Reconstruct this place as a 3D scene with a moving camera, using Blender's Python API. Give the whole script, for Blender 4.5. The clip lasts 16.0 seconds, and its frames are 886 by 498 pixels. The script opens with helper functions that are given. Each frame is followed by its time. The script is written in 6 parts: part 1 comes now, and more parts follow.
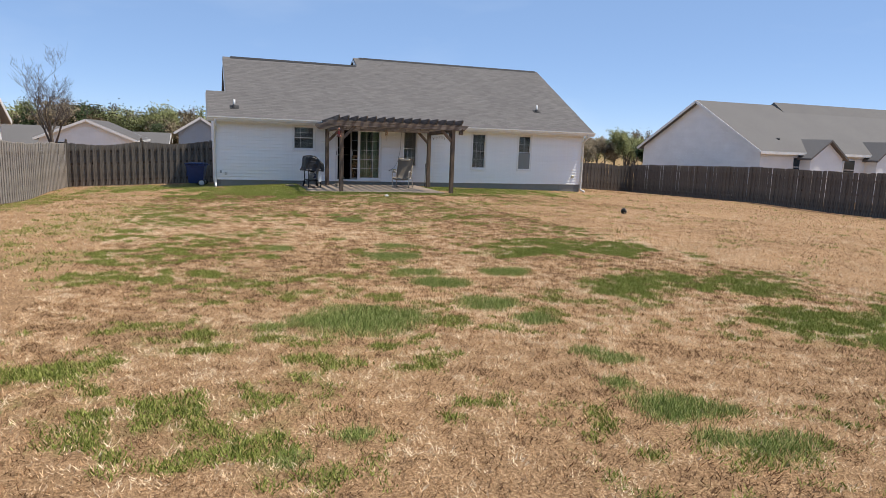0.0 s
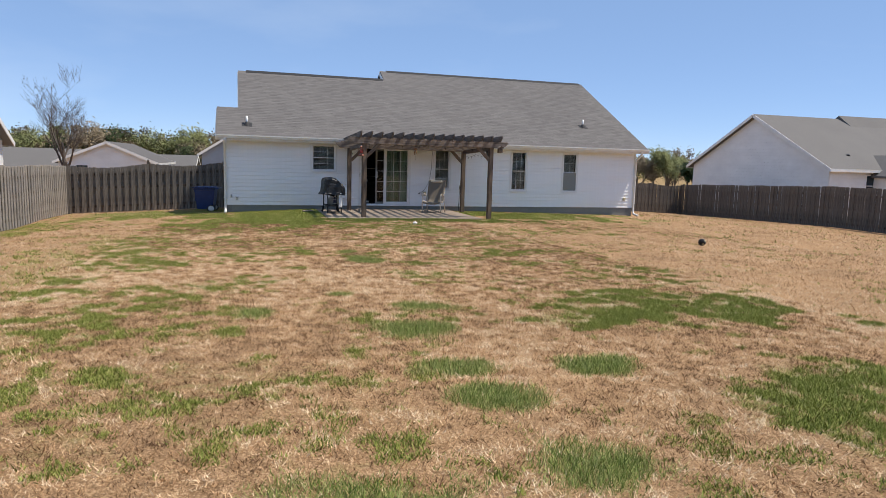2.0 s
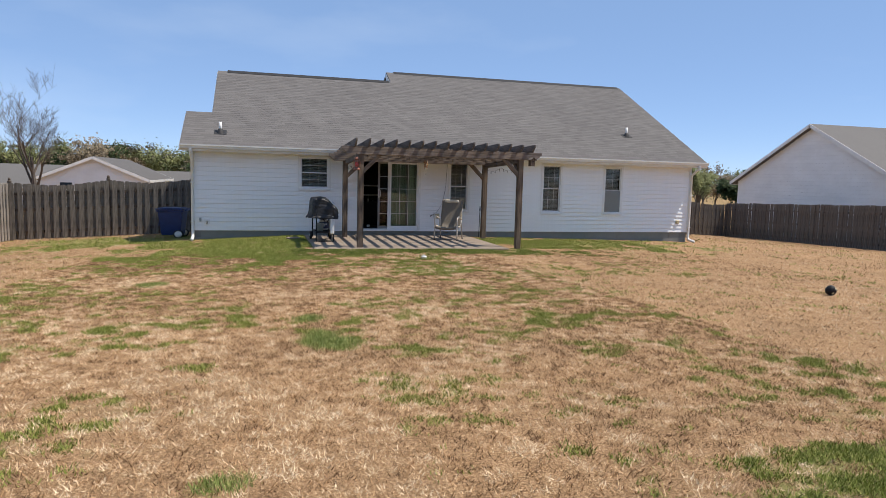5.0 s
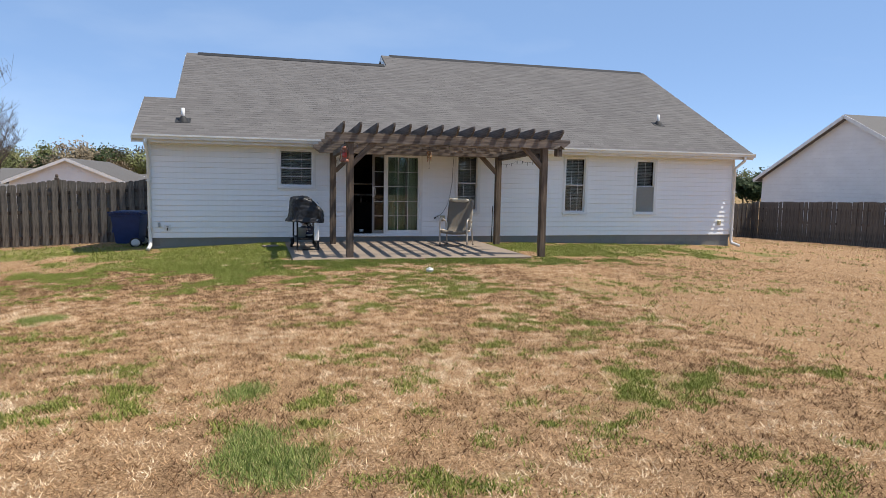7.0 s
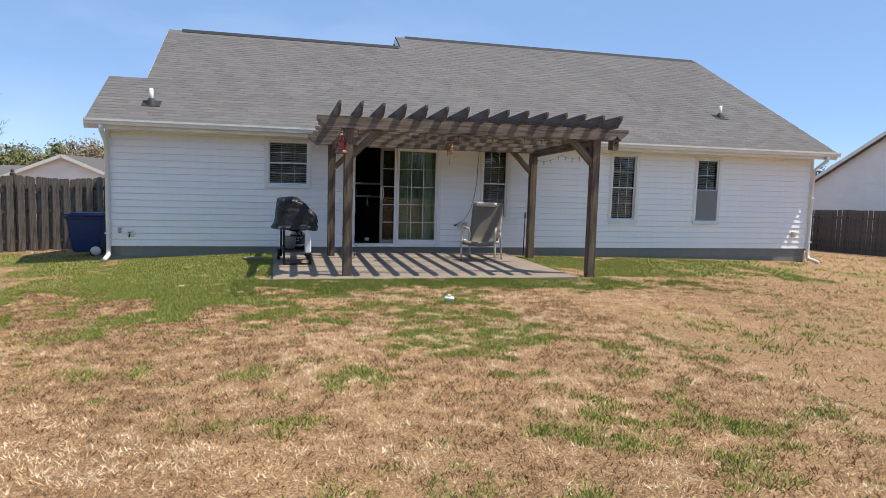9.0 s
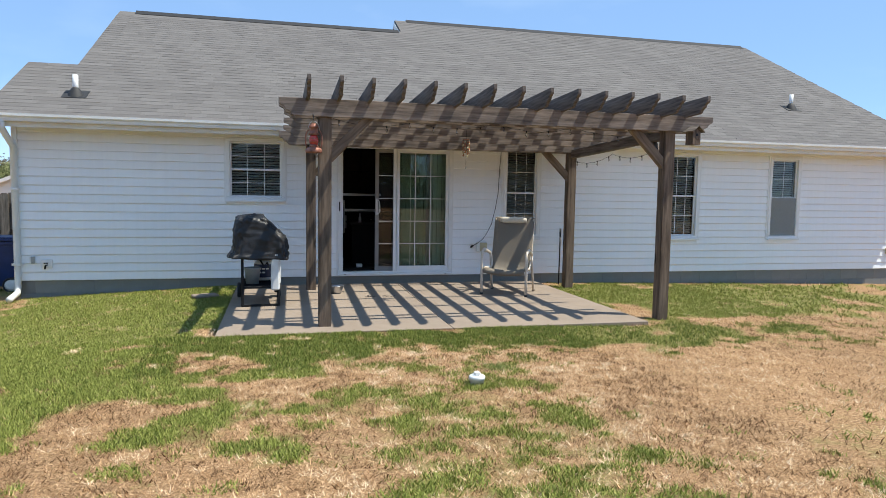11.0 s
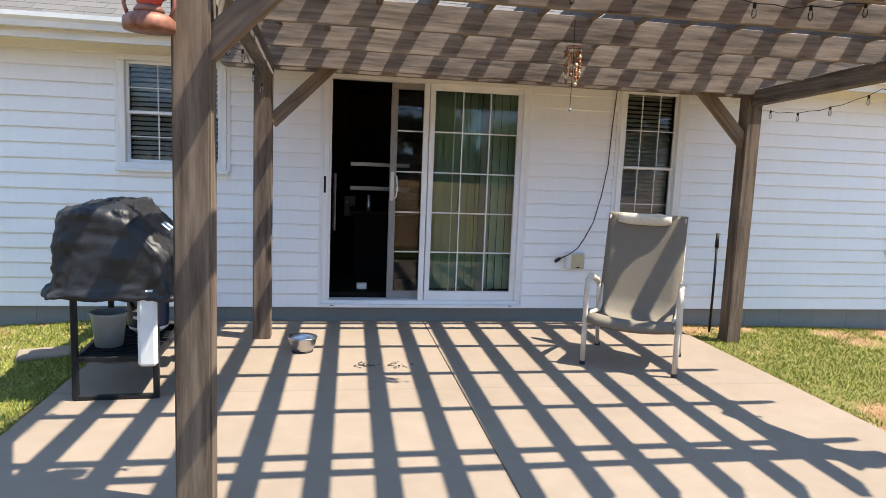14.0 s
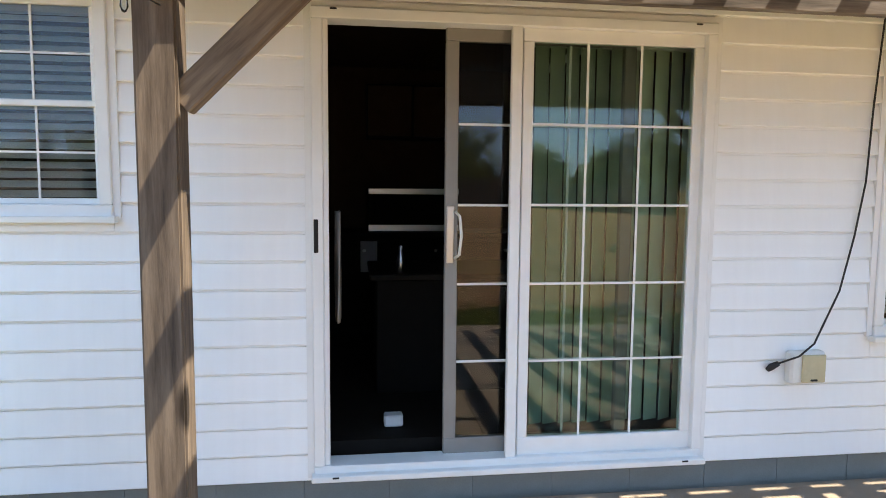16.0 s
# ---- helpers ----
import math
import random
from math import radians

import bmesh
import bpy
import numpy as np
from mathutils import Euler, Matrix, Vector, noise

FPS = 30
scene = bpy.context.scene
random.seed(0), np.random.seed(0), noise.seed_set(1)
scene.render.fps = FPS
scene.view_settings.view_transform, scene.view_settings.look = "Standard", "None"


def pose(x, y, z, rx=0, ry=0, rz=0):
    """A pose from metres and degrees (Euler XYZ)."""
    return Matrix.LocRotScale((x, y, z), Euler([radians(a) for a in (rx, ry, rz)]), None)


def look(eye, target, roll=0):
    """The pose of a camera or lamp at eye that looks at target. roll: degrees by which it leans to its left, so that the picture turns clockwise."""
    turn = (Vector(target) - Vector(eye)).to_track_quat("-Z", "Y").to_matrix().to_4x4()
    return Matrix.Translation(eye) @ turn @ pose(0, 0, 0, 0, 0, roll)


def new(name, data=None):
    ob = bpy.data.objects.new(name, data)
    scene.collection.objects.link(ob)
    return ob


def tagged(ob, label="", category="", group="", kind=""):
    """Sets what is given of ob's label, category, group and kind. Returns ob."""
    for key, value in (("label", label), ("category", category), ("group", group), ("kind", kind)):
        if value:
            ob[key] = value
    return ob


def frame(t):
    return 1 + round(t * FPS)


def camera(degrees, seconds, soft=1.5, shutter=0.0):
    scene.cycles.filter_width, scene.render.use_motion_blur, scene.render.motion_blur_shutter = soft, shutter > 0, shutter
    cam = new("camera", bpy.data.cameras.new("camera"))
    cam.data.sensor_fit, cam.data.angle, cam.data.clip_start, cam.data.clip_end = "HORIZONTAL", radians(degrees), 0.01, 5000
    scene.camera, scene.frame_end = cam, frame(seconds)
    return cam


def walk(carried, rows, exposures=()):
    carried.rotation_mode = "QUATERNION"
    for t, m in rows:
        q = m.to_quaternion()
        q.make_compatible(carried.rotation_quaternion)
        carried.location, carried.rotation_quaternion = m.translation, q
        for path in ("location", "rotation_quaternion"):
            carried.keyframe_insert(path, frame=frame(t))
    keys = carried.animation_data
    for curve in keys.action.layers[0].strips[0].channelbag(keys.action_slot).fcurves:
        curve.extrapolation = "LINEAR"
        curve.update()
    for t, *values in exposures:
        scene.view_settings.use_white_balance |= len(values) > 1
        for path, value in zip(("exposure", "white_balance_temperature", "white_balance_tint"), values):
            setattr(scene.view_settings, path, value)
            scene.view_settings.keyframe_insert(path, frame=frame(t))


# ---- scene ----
cam = camera(67.3, 16.0, 0.8)
PATH = [
    (0, (2.259, 3.424, 1.998), (2.931, 5.280, 1.678), 2.1),
    (0.5, (2.470, 4.162, 1.997), (3.126, 6.026, 1.687), 1.6),
    (1, (2.689, 4.933, 1.980), (3.309, 6.815, 1.711), 1.2),
    (1.5, (2.918, 5.689, 1.954), (3.480, 7.589, 1.676), 1.2),
    (2, (3.156, 6.415, 1.929), (3.738, 8.310, 1.667), 1.6),
    (2.5, (3.397, 7.103, 1.914), (3.975, 9.002, 1.665), 1.7),
    (3, (3.642, 7.783, 1.904), (4.233, 9.676, 1.649), 2.2),
    (3.5, (3.875, 8.497, 1.887), (4.449, 10.393, 1.612), 2.6),
    (4, (4.086, 9.241, 1.878), (4.662, 11.135, 1.587), 2.1),
    (4.5, (4.272, 9.990, 1.892), (4.816, 11.897, 1.626), 2.2),
    (4.7, (4.338, 10.280, 1.896), (4.878, 12.194, 1.682), 1.7),
    (6.8, (4.967, 13.475, 1.681), (5.500, 15.391, 1.469), 1.2),
    (7, (5.053, 13.764, 1.676), (5.595, 15.678, 1.472), 1),
    (7.5, (5.263, 14.481, 1.672), (5.828, 16.391, 1.493), 1.1),
    (8, (5.440, 15.194, 1.655), (5.983, 17.113, 1.509), 1.1),
    (8.5, (5.604, 15.923, 1.624), (6.138, 17.843, 1.449), 1.2),
    (9, (5.775, 16.659, 1.593), (6.266, 18.588, 1.398), 1.6),
    (9.5, (5.941, 17.376, 1.568), (6.438, 19.304, 1.381), 1.2),
    (9.7, (5.997, 17.666, 1.560), (6.502, 19.595, 1.403), 0.8),
    (11.8, (6.636, 21.043, 1.621), (7.100, 22.981, 1.444), 1),
    (12, (6.684, 21.366, 1.614), (7.154, 23.302, 1.436), 1.1),
    (12.5, (6.828, 22.161, 1.614), (7.300, 24.098, 1.453), 1.3),
    (13, (6.990, 22.955, 1.624), (7.436, 24.894, 1.419), 1.5),
    (13.5, (7.183, 23.733, 1.611), (7.556, 25.682, 1.362), 1.8),
    (14, (7.422, 24.466, 1.579), (7.751, 26.422, 1.328), 2.3),
    (14.5, (7.618, 25.220, 1.556), (7.912, 27.183, 1.311), 2.4),
    (15, (7.699, 26.027, 1.525), (7.966, 27.995, 1.291), 1.3),
    (15.5, (7.638, 26.843, 1.522), (7.860, 28.822, 1.338), 1),
    (16, (7.514, 27.599, 1.581), (7.780, 29.572, 1.397), 0.5),
]
EXPOSURES = [(0, 0.26, 6850, 11), (4.5, 0.26, 6850, 11), (7, 0.34, 6780, 10), (9.5, 0.47, 6700, 8), (12.0, 0.86, 6600, 4), (13.0, 1.08, 6750, 6), (14.0, 1.32, 7000, 9), (15.0, 1.56, 7100, 8), (16.0, 1.98, 7500, 7)]
walk(cam, [(t, look(eye, target, roll)) for t, eye, target, roll in PATH], EXPOSURES)

# ---- world, sun ----
SUN_WAY = Vector((-0.50, 0.17, -1.0)).normalized()
world = bpy.data.worlds.new("sky")
scene.world = world
world.use_nodes = True
wn = world.node_tree.nodes
sky = wn.new("ShaderNodeTexSky")
sky.sky_type = "NISHITA"
sky.sun_disc = False
sky.sun_elevation = math.asin(-SUN_WAY.z)
sky.sun_rotation = math.atan2(-SUN_WAY.x, -SUN_WAY.y)
sky.altitude, sky.air_density, sky.dust_density, sky.ozone_density = 100, 0.5, 0.0, 4.0
wn["Background"].inputs["Strength"].default_value = 0.15
tint = wn.new("ShaderNodeMix")
tint.data_type, tint.blend_type = "RGBA", "MULTIPLY"
tint.inputs[0].default_value = 1.0
tint.inputs[7].default_value = (1.05, 1.0, 1.0, 1)
world.node_tree.links.new(sky.outputs[0], tint.inputs[6])
place, haze, thin = wn.new("ShaderNodeTexCoord"), wn.new("ShaderNodeTexNoise"), wn.new("ShaderNodeValToRGB")
squash = wn.new("ShaderNodeMapping")
squash.inputs["Scale"].default_value = (1.0, 1.0, 3.2)
haze.inputs["Scale"].default_value, haze.inputs["Detail"].default_value = 2.6, 7
thin.color_ramp.elements[0].position, thin.color_ramp.elements[0].color = 0.5, (0, 0, 0, 1)
thin.color_ramp.elements[1].position, thin.color_ramp.elements[1].color = 0.88, (0.22, 0.22, 0.22, 1)
veil = wn.new("ShaderNodeMix")
veil.data_type = "RGBA"
veil.inputs[0].default_value = 0.6
veil.inputs[7].default_value = (1.6, 2.75, 4.8, 1)
wisps = wn.new("ShaderNodeMix")
wisps.data_type = "RGBA"
wisps.inputs[7].default_value = (5.4, 6.0, 6.6, 1)
world.node_tree.links.new(place.outputs["Generated"], squash.inputs["Vector"])
world.node_tree.links.new(squash.outputs[0], haze.inputs["Vector"])
world.node_tree.links.new(haze.outputs["Fac"], thin.inputs[0])
world.node_tree.links.new(thin.outputs[0], wisps.inputs[0])
world.node_tree.links.new(tint.outputs[2], veil.inputs[6])
world.node_tree.links.new(veil.outputs[2], wisps.inputs[6])
world.node_tree.links.new(wisps.outputs[2], wn["Background"].inputs["Color"])
sun = new("sun", bpy.data.lights.new("sun", "SUN"))
sun.data.energy, sun.data.angle, sun.data.color = 4.3, radians(0.53), (1.0, 0.95, 0.87)
sun.matrix_world = look((20, -5, 40), Vector((20, -5, 40)) + SUN_WAY)


# ---- materials ----
class Mat:
    """A node material under construction."""

    def __init__(self, name, rough=0.6, metal=0.0, spec=0.5):
        self.m = bpy.data.materials.new(name)
        self.m.use_nodes = True
        self.n, self.l = self.m.node_tree.nodes, self.m.node_tree.links
        self.b = self.n["Principled BSDF"]
        self.b.inputs["Roughness"].default_value = rough
        self.b.inputs["Metallic"].default_value = metal
        self.b.inputs["Specular IOR Level"].default_value = spec

    def node(self, kind, **kw):
        nd = self.n.new(kind)
        for k, v in kw.items():
            nd.inputs[k].default_value = v
        return nd

    def coords(self, scale=(1, 1, 1), which="Object"):
        c = self.n.new("ShaderNodeTexCoord")
        mp = self.n.new("ShaderNodeMapping")
        mp.inputs["Scale"].default_value = scale
        self.l.new(c.outputs[which], mp.inputs["Vector"])
        return mp.outputs[0]

    def noise(self, scale, detail=4, rough=0.55, stretch=(1, 1, 1), which="Object"):
        nd = self.n.new("ShaderNodeTexNoise")
        nd.inputs["Scale"].default_value, nd.inputs["Detail"].default_value, nd.inputs["Roughness"].default_value = scale, detail, rough
        self.l.new(self.coords(stretch, which), nd.inputs["Vector"])
        return nd.outputs["Fac"]

    def ramp(self, fac, stops):
        nd = self.n.new("ShaderNodeValToRGB")
        el = nd.color_ramp.elements
        while len(el) < len(stops):
            el.new(0.5)
        for e, (p, c) in zip(el, stops):
            e.position, e.color = p, (*c, 1) if len(c) == 3 else c
        self.l.new(fac, nd.inputs[0])
        return nd.outputs[0]

    def mix(self, fac, a, b, blend="MIX"):
        nd = self.n.new("ShaderNodeMix")
        nd.data_type, nd.blend_type = "RGBA", blend
        for key, v in ((0, fac), (6, a), (7, b)):
            if isinstance(v, (int, float)):
                nd.inputs[key].default_value = v
            elif isinstance(v, tuple):
                nd.inputs[key].default_value = (*v, 1)
            else:
                self.l.new(v, nd.inputs[key])
        return nd.outputs[2]

    def math(self, op, a, b=0.0):
        nd = self.n.new("ShaderNodeMath")
        nd.operation = op
        for key, v in ((0, a), (1, b)):
            if isinstance(v, (int, float)):
                nd.inputs[key].default_value = v
            else:
                self.l.new(v, nd.inputs[key])
        return nd.outputs[0]

    def colour(self, c):
        if isinstance(c, tuple):
            self.b.inputs["Base Color"].default_value = (*c, 1)
        else:
            self.l.new(c, self.b.inputs["Base Color"])
        return self

    def rough(self, c):
        self.l.new(c, self.b.inputs["Roughness"])
        return self

    def bump(self, fac, strength=0.3, dist=0.01):
        nd = self.n.new("ShaderNodeBump")
        nd.inputs["Strength"].default_value, nd.inputs["Distance"].default_value = strength, dist
        self.l.new(fac, nd.inputs["Height"])
        self.l.new(nd.outputs[0], self.b.inputs["Normal"])
        return self

    def rand(self):
        return self.n.new("ShaderNodeObjectInfo").outputs["Random"]

    def island(self):
        return self.n.new("ShaderNodeNewGeometry").outputs["Random Per Island"]

    def attr(self, name):
        nd = self.n.new("ShaderNodeAttribute")
        nd.attribute_name = name
        return nd.outputs["Fac"]


def plain(name, c, rough=0.5, metal=0.0, vary=0.12, scale=12, bump=0.1):
    """Paint, plastic or metal with slight mottling."""
    m = Mat(name, rough, metal)
    lo, hi = tuple(v * (1 - vary) for v in c), tuple(min(1, v * (1 + vary)) for v in c)
    nz = m.noise(scale)
    m.colour(m.ramp(nz, [(0.3, lo), (0.7, hi)]))
    if bump:
        m.bump(m.noise(scale * 12, 3), bump, 0.003)
    return m.m


def wood(name, dark, light, grain=(1, 1, 14), knots=True, rough=0.8):
    """Weathered timber; grain stretched across the given axes."""
    m = Mat(name, rough, 0, 0.25)
    g1 = m.noise(5.0, 6, 0.65, grain)
    g2 = m.noise(1.3, 3, 0.5)
    c = m.ramp(g1, [(0.33, dark), (0.5, tuple((a + b) / 2 for a, b in zip(dark, light))), (0.66, light)])
    c = m.mix(0.55, c, m.ramp(g2, [(0.3, (0.55, 0.55, 0.58)), (0.7, (1.0, 0.97, 0.93))]), "MULTIPLY")
    c = m.mix(0.5, c, m.ramp(m.rand(), [(0.0, (0.7, 0.7, 0.72)), (1.0, (1.0, 0.98, 0.95))]), "MULTIPLY")
    if knots:
        v = m.n.new("ShaderNodeTexVoronoi")
        v.inputs["Scale"].default_value = 4.0
        m.l.new(m.coords(tuple(0.35 if a < 2 and max(grain) > 2 else 1.0 for a in grain)), v.inputs["Vector"])
        c = m.mix(m.ramp(v.outputs["Distance"], [(0.09, (1, 1, 1)), (0.15, (0, 0, 0))]), c, tuple(v * 0.35 for v in dark))
    m.colour(c)
    m.bump(g1, 0.5, 0.004)
    return m.m


def glass(name, tint, gloss=1.0):
    m = bpy.data.materials.new(name)
    m.use_nodes = True
    n, l = m.node_tree.nodes, m.node_tree.links
    n.remove(n["Principled BSDF"])
    tr, gl, mx, fr = n.new("ShaderNodeBsdfTransparent"), n.new("ShaderNodeBsdfGlossy"), n.new("ShaderNodeMixShader"), n.new("ShaderNodeFresnel")
    tr.inputs[0].default_value = (*tint, 1)
    gl.inputs["Roughness"].default_value = 0.005
    gl.inputs[0].default_value = (gloss, gloss, gloss, 1)
    fr.inputs["IOR"].default_value = 1.55
    l.new(fr.outputs[0], mx.inputs[0]), l.new(tr.outputs[0], mx.inputs[1]), l.new(gl.outputs[0], mx.inputs[2])
    l.new(mx.outputs[0], n["Material Output"].inputs[0])
    return m


def siding_mat(name, c, dirt=0.1):
    m = Mat(name, 0.45, 0, 0.35)
    big = m.noise(0.8, 5, 0.6, (1, 1, 2), "Object")
    streak = m.noise(3.0, 4, 0.6, (6, 1, 0.6))
    k = m.ramp(big, [(0.3, tuple(v * (1 - dirt) for v in c)), (0.65, c)])
    k = m.mix(0.25, k, m.ramp(streak, [(0.35, (0.92, 0.92, 0.91)), (0.6, (1, 1, 1))]), "MULTIPLY")
    k = m.mix(0.4, k, m.ramp(m.rand(), [(0, (0.95, 0.95, 0.95)), (1, (1, 1, 1))]), "MULTIPLY")
    m.colour(k)
    m.bump(m.noise(60, 3, 0.5, (0.15, 1, 1)), 0.08, 0.002)
    return m.m


def soil_mat():
    m = Mat("lawn_soil", 0.95, 0, 0.1)
    fine, mid, big = m.noise(55, 5, 0.7), m.noise(6, 5, 0.65), m.noise(0.7, 4, 0.55)
    dry = m.ramp(fine, [(0.32, (0.17, 0.10, 0.052)), (0.5, (0.375, 0.228, 0.12)), (0.68, (0.65, 0.44, 0.26))])
    dry = m.mix(0.6, dry, m.ramp(mid, [(0.33, (0.70, 0.67, 0.63)), (0.6, (1, 1, 1))]), "MULTIPLY")
    dry = m.mix(0.5, dry, m.ramp(big, [(0.3, (0.66, 0.67, 0.68)), (0.65, (1, 0.98, 0.94))]), "MULTIPLY")
    green = m.ramp(fine, [(0.25, (0.085, 0.092, 0.026)), (0.55, (0.185, 0.19, 0.055)), (0.8, (0.34, 0.31, 0.13))])
    g = m.math("ADD", m.attr("green"), m.math("MULTIPLY", m.math("SUBTRACT", mid, 0.5), 1.8))
    m.colour(m.mix(m.ramp(g, [(0.4, (0, 0, 0)), (1.0, (0.8, 0.8, 0.8))]), dry, green))
    m.bump(fine, 0.9, 0.02)
    return m.m


def blade_mat(name, stops):
    m = Mat(name, 0.75, 0, 0.15)
    m.colour(m.ramp(m.attr("tone"), stops))
    return m.m


def concrete_mat(name, c, joints=False):
    m = Mat(name, 0.9, 0, 0.2)
    big, mid, fine = m.noise(0.9, 5, 0.6), m.noise(7, 5, 0.6), m.noise(160, 3, 0.6)
    k = m.ramp(big, [(0.3, tuple(v * 0.86 for v in c)), (0.7, c)])
    k = m.mix(0.5, k, m.ramp(mid, [(0.3, (0.85, 0.83, 0.8)), (0.65, (1, 1, 1))]), "MULTIPLY")
    k = m.mix(0.4, k, m.ramp(fine, [(0.3, (0.8, 0.8, 0.8)), (0.7, (1, 1, 1))]), "MULTIPLY")
    k = m.mix(0.5, k, m.ramp(m.rand(), [(0, (0.88, 0.88, 0.9)), (1, (1, 1, 1))]), "MULTIPLY")
    m.colour(k)
    m.bump(fine, 0.35, 0.002)
    return m.m


def shingle_mat(name, lo, hi):
    m = Mat(name, 0.95, 0, 0.15)
    r = m.math("FRACT", m.math("ADD", m.rand(), m.island()))
    k = m.ramp(r, [(0.0, lo), (0.5, tuple((a + b) / 2 for a, b in zip(lo, hi))), (1.0, hi)])
    k = m.mix(0.6, k, m.ramp(m.noise(0.45, 5, 0.6, (1, 0.5, 1), "Object"), [(0.3, (0.86, 0.86, 0.87)), (0.65, (1, 1, 1))]), "MULTIPLY")
    k = m.mix(0.5, k, m.ramp(m.noise(220, 2), [(0.35, (0.6, 0.6, 0.6)), (0.65, (1, 1, 1))]), "MULTIPLY")
    m.colour(k)
    m.bump(m.noise(220, 2), 0.5, 0.003)
    return m.m


def leaf_mat(name, a, b):
    m = Mat(name, 0.7, 0, 0.2)
    m.colour(m.ramp(m.island(), [(0.0, a), (1.0, b)]))
    return m.m


M = {}
M["soil"] = soil_mat()
M["dry"] = blade_mat("dry_grass", [(0.0, (0.17, 0.095, 0.048)), (0.3, (0.43, 0.252, 0.126)), (0.65, (0.67, 0.45, 0.258)), (1.0, (0.83, 0.66, 0.45))])
M["green"] = blade_mat("green_grass", [(0.0, (0.055, 0.088, 0.02)), (0.45, (0.15, 0.21, 0.052)), (0.8, (0.31, 0.35, 0.10)), (1.0, (0.52, 0.49, 0.22))])
M["clover"] = blade_mat("clover", [(0.0, (0.085, 0.112, 0.022)), (0.5, (0.215, 0.248, 0.05)), (1.0, (0.44, 0.435, 0.14))])
M["siding"] = siding_mat("white_vinyl_siding", (0.92, 0.925, 0.925), 0.05)
M["trim"] = plain("white_vinyl_trim", (0.80, 0.80, 0.79), 0.35, 0, 0.04, 5, 0)
M["soffit"] = plain("cream_soffit", (0.74, 0.71, 0.62), 0.5, 0, 0.05, 5, 0)
M["gutter"] = plain("white_aluminium", (0.74, 0.73, 0.70), 0.35, 0, 0.08, 3, 0)
M["block"] = concrete_mat("grey_concrete_block", (0.27, 0.28, 0.265))
M["mortar"] = concrete_mat("mortar", (0.225, 0.23, 0.22))
M["slab"] = concrete_mat("patio_concrete", (0.315, 0.252, 0.197))
M["shingle"] = shingle_mat("asphalt_shingle", (0.148, 0.138, 0.132), (0.182, 0.171, 0.163))
M["shingle_far"] = shingle_mat("weathered_shingle", (0.14, 0.132, 0.125), (0.19, 0.18, 0.17))
M["ridge"] = plain("black_ridge_vent", (0.018, 0.018, 0.02), 0.8)
M["post"] = wood("weathered_post", (0.085, 0.061, 0.045), (0.26, 0.198, 0.147), (5, 5, 0.4))
M["beam"] = wood("weathered_beam", (0.105, 0.087, 0.076), (0.37, 0.31, 0.265), (0.4, 5, 5))
M["brace"] = wood("weathered_brace", (0.12, 0.088, 0.066), (0.30, 0.23, 0.17), (0.4, 5, 5))
M["rafter"] = wood("weathered_rafter", (0.07, 0.058, 0.052), (0.25, 0.215, 0.19), (6, 0.5, 6))
M["picket"] = wood("grey_fence_picket", (0.09, 0.08, 0.068), (0.28, 0.25, 0.215), (8, 8, 0.6))
# Paler copy of the grey picket; sunlight on the side fence as colour.
M["picket_sunlit"] = wood("sunlit_fence_picket", (0.20, 0.18, 0.155), (0.46, 0.42, 0.37), (8, 8, 0.6))
M["picket_brown"] = wood("brown_fence_picket", (0.06, 0.052, 0.045), (0.20, 0.175, 0.15), (8, 8, 0.6))
M["fencepost"] = wood("fence_post_wood", (0.055, 0.043, 0.033), (0.19, 0.15, 0.12), (8, 8, 0.6))
M["glass"] = glass("window_glass", (0.80, 0.85, 0.82))
M["glass_green"] = glass("door_glass", (0.70, 0.84, 0.76))
M["clear"] = glass("pane_edge", (1.0, 1.0, 1.0))
M["clear"].node_tree.nodes["Fresnel"].inputs["IOR"].default_value = 1.0
M["mesh"] = plain("insect_mesh", (0.36, 0.37, 0.36), 0.8, 0, 0.05, 30, 0)
M["mesh"].node_tree.nodes["Principled BSDF"].inputs["Alpha"].default_value = 0.5
# Interior colours are kept near black to stand in for the room's dimness.
M["room_dimness"] = plain("interior_dimness_colour", (0.045, 0.03, 0.02), 0.8)
M["dimmed_floor"] = plain("dimmed_floor", (0.016, 0.013, 0.011), 0.7)
M["cabinet"] = plain("dimmed_cabinet", (0.008, 0.007, 0.0065), 0.75)
M["steel"] = plain("stainless_steel", (0.55, 0.55, 0.56), 0.28, 1.0, 0.06, 3, 0)
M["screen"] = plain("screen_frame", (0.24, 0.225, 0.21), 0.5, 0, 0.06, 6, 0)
M["blind"] = plain("sage_vertical_blind", (0.52, 0.58, 0.47), 0.7, 0, 0.06, 8, 0)
M["slat"] = plain("white_blind_slat", (0.55, 0.55, 0.52), 0.5, 0, 0.05, 8, 0)
M["black"] = plain("black_metal", (0.016, 0.016, 0.017), 0.42, 0, 0.2, 20)
M["rubber"] = plain("black_rubber", (0.02, 0.02, 0.021), 0.7, 0, 0.2, 30)
M["cover"] = plain("black_vinyl_cover", (0.013, 0.013, 0.0145), 0.48, 0, 0.35, 9, 0.5)
M["white_plastic"] = plain("white_plastic", (0.74, 0.74, 0.72), 0.45, 0, 0.06, 8)
M["emblem"] = plain("pale_blue_patch", (0.45, 0.55, 0.66), 0.5, 0, 0.3, 30, 0)
M["beige_plastic"] = plain("beige_plastic", (0.52, 0.46, 0.30), 0.5, 0, 0.08, 20)
M["grey_plastic"] = plain("grey_bucket_plastic", (0.30, 0.32, 0.32), 0.5, 0, 0.1, 9)
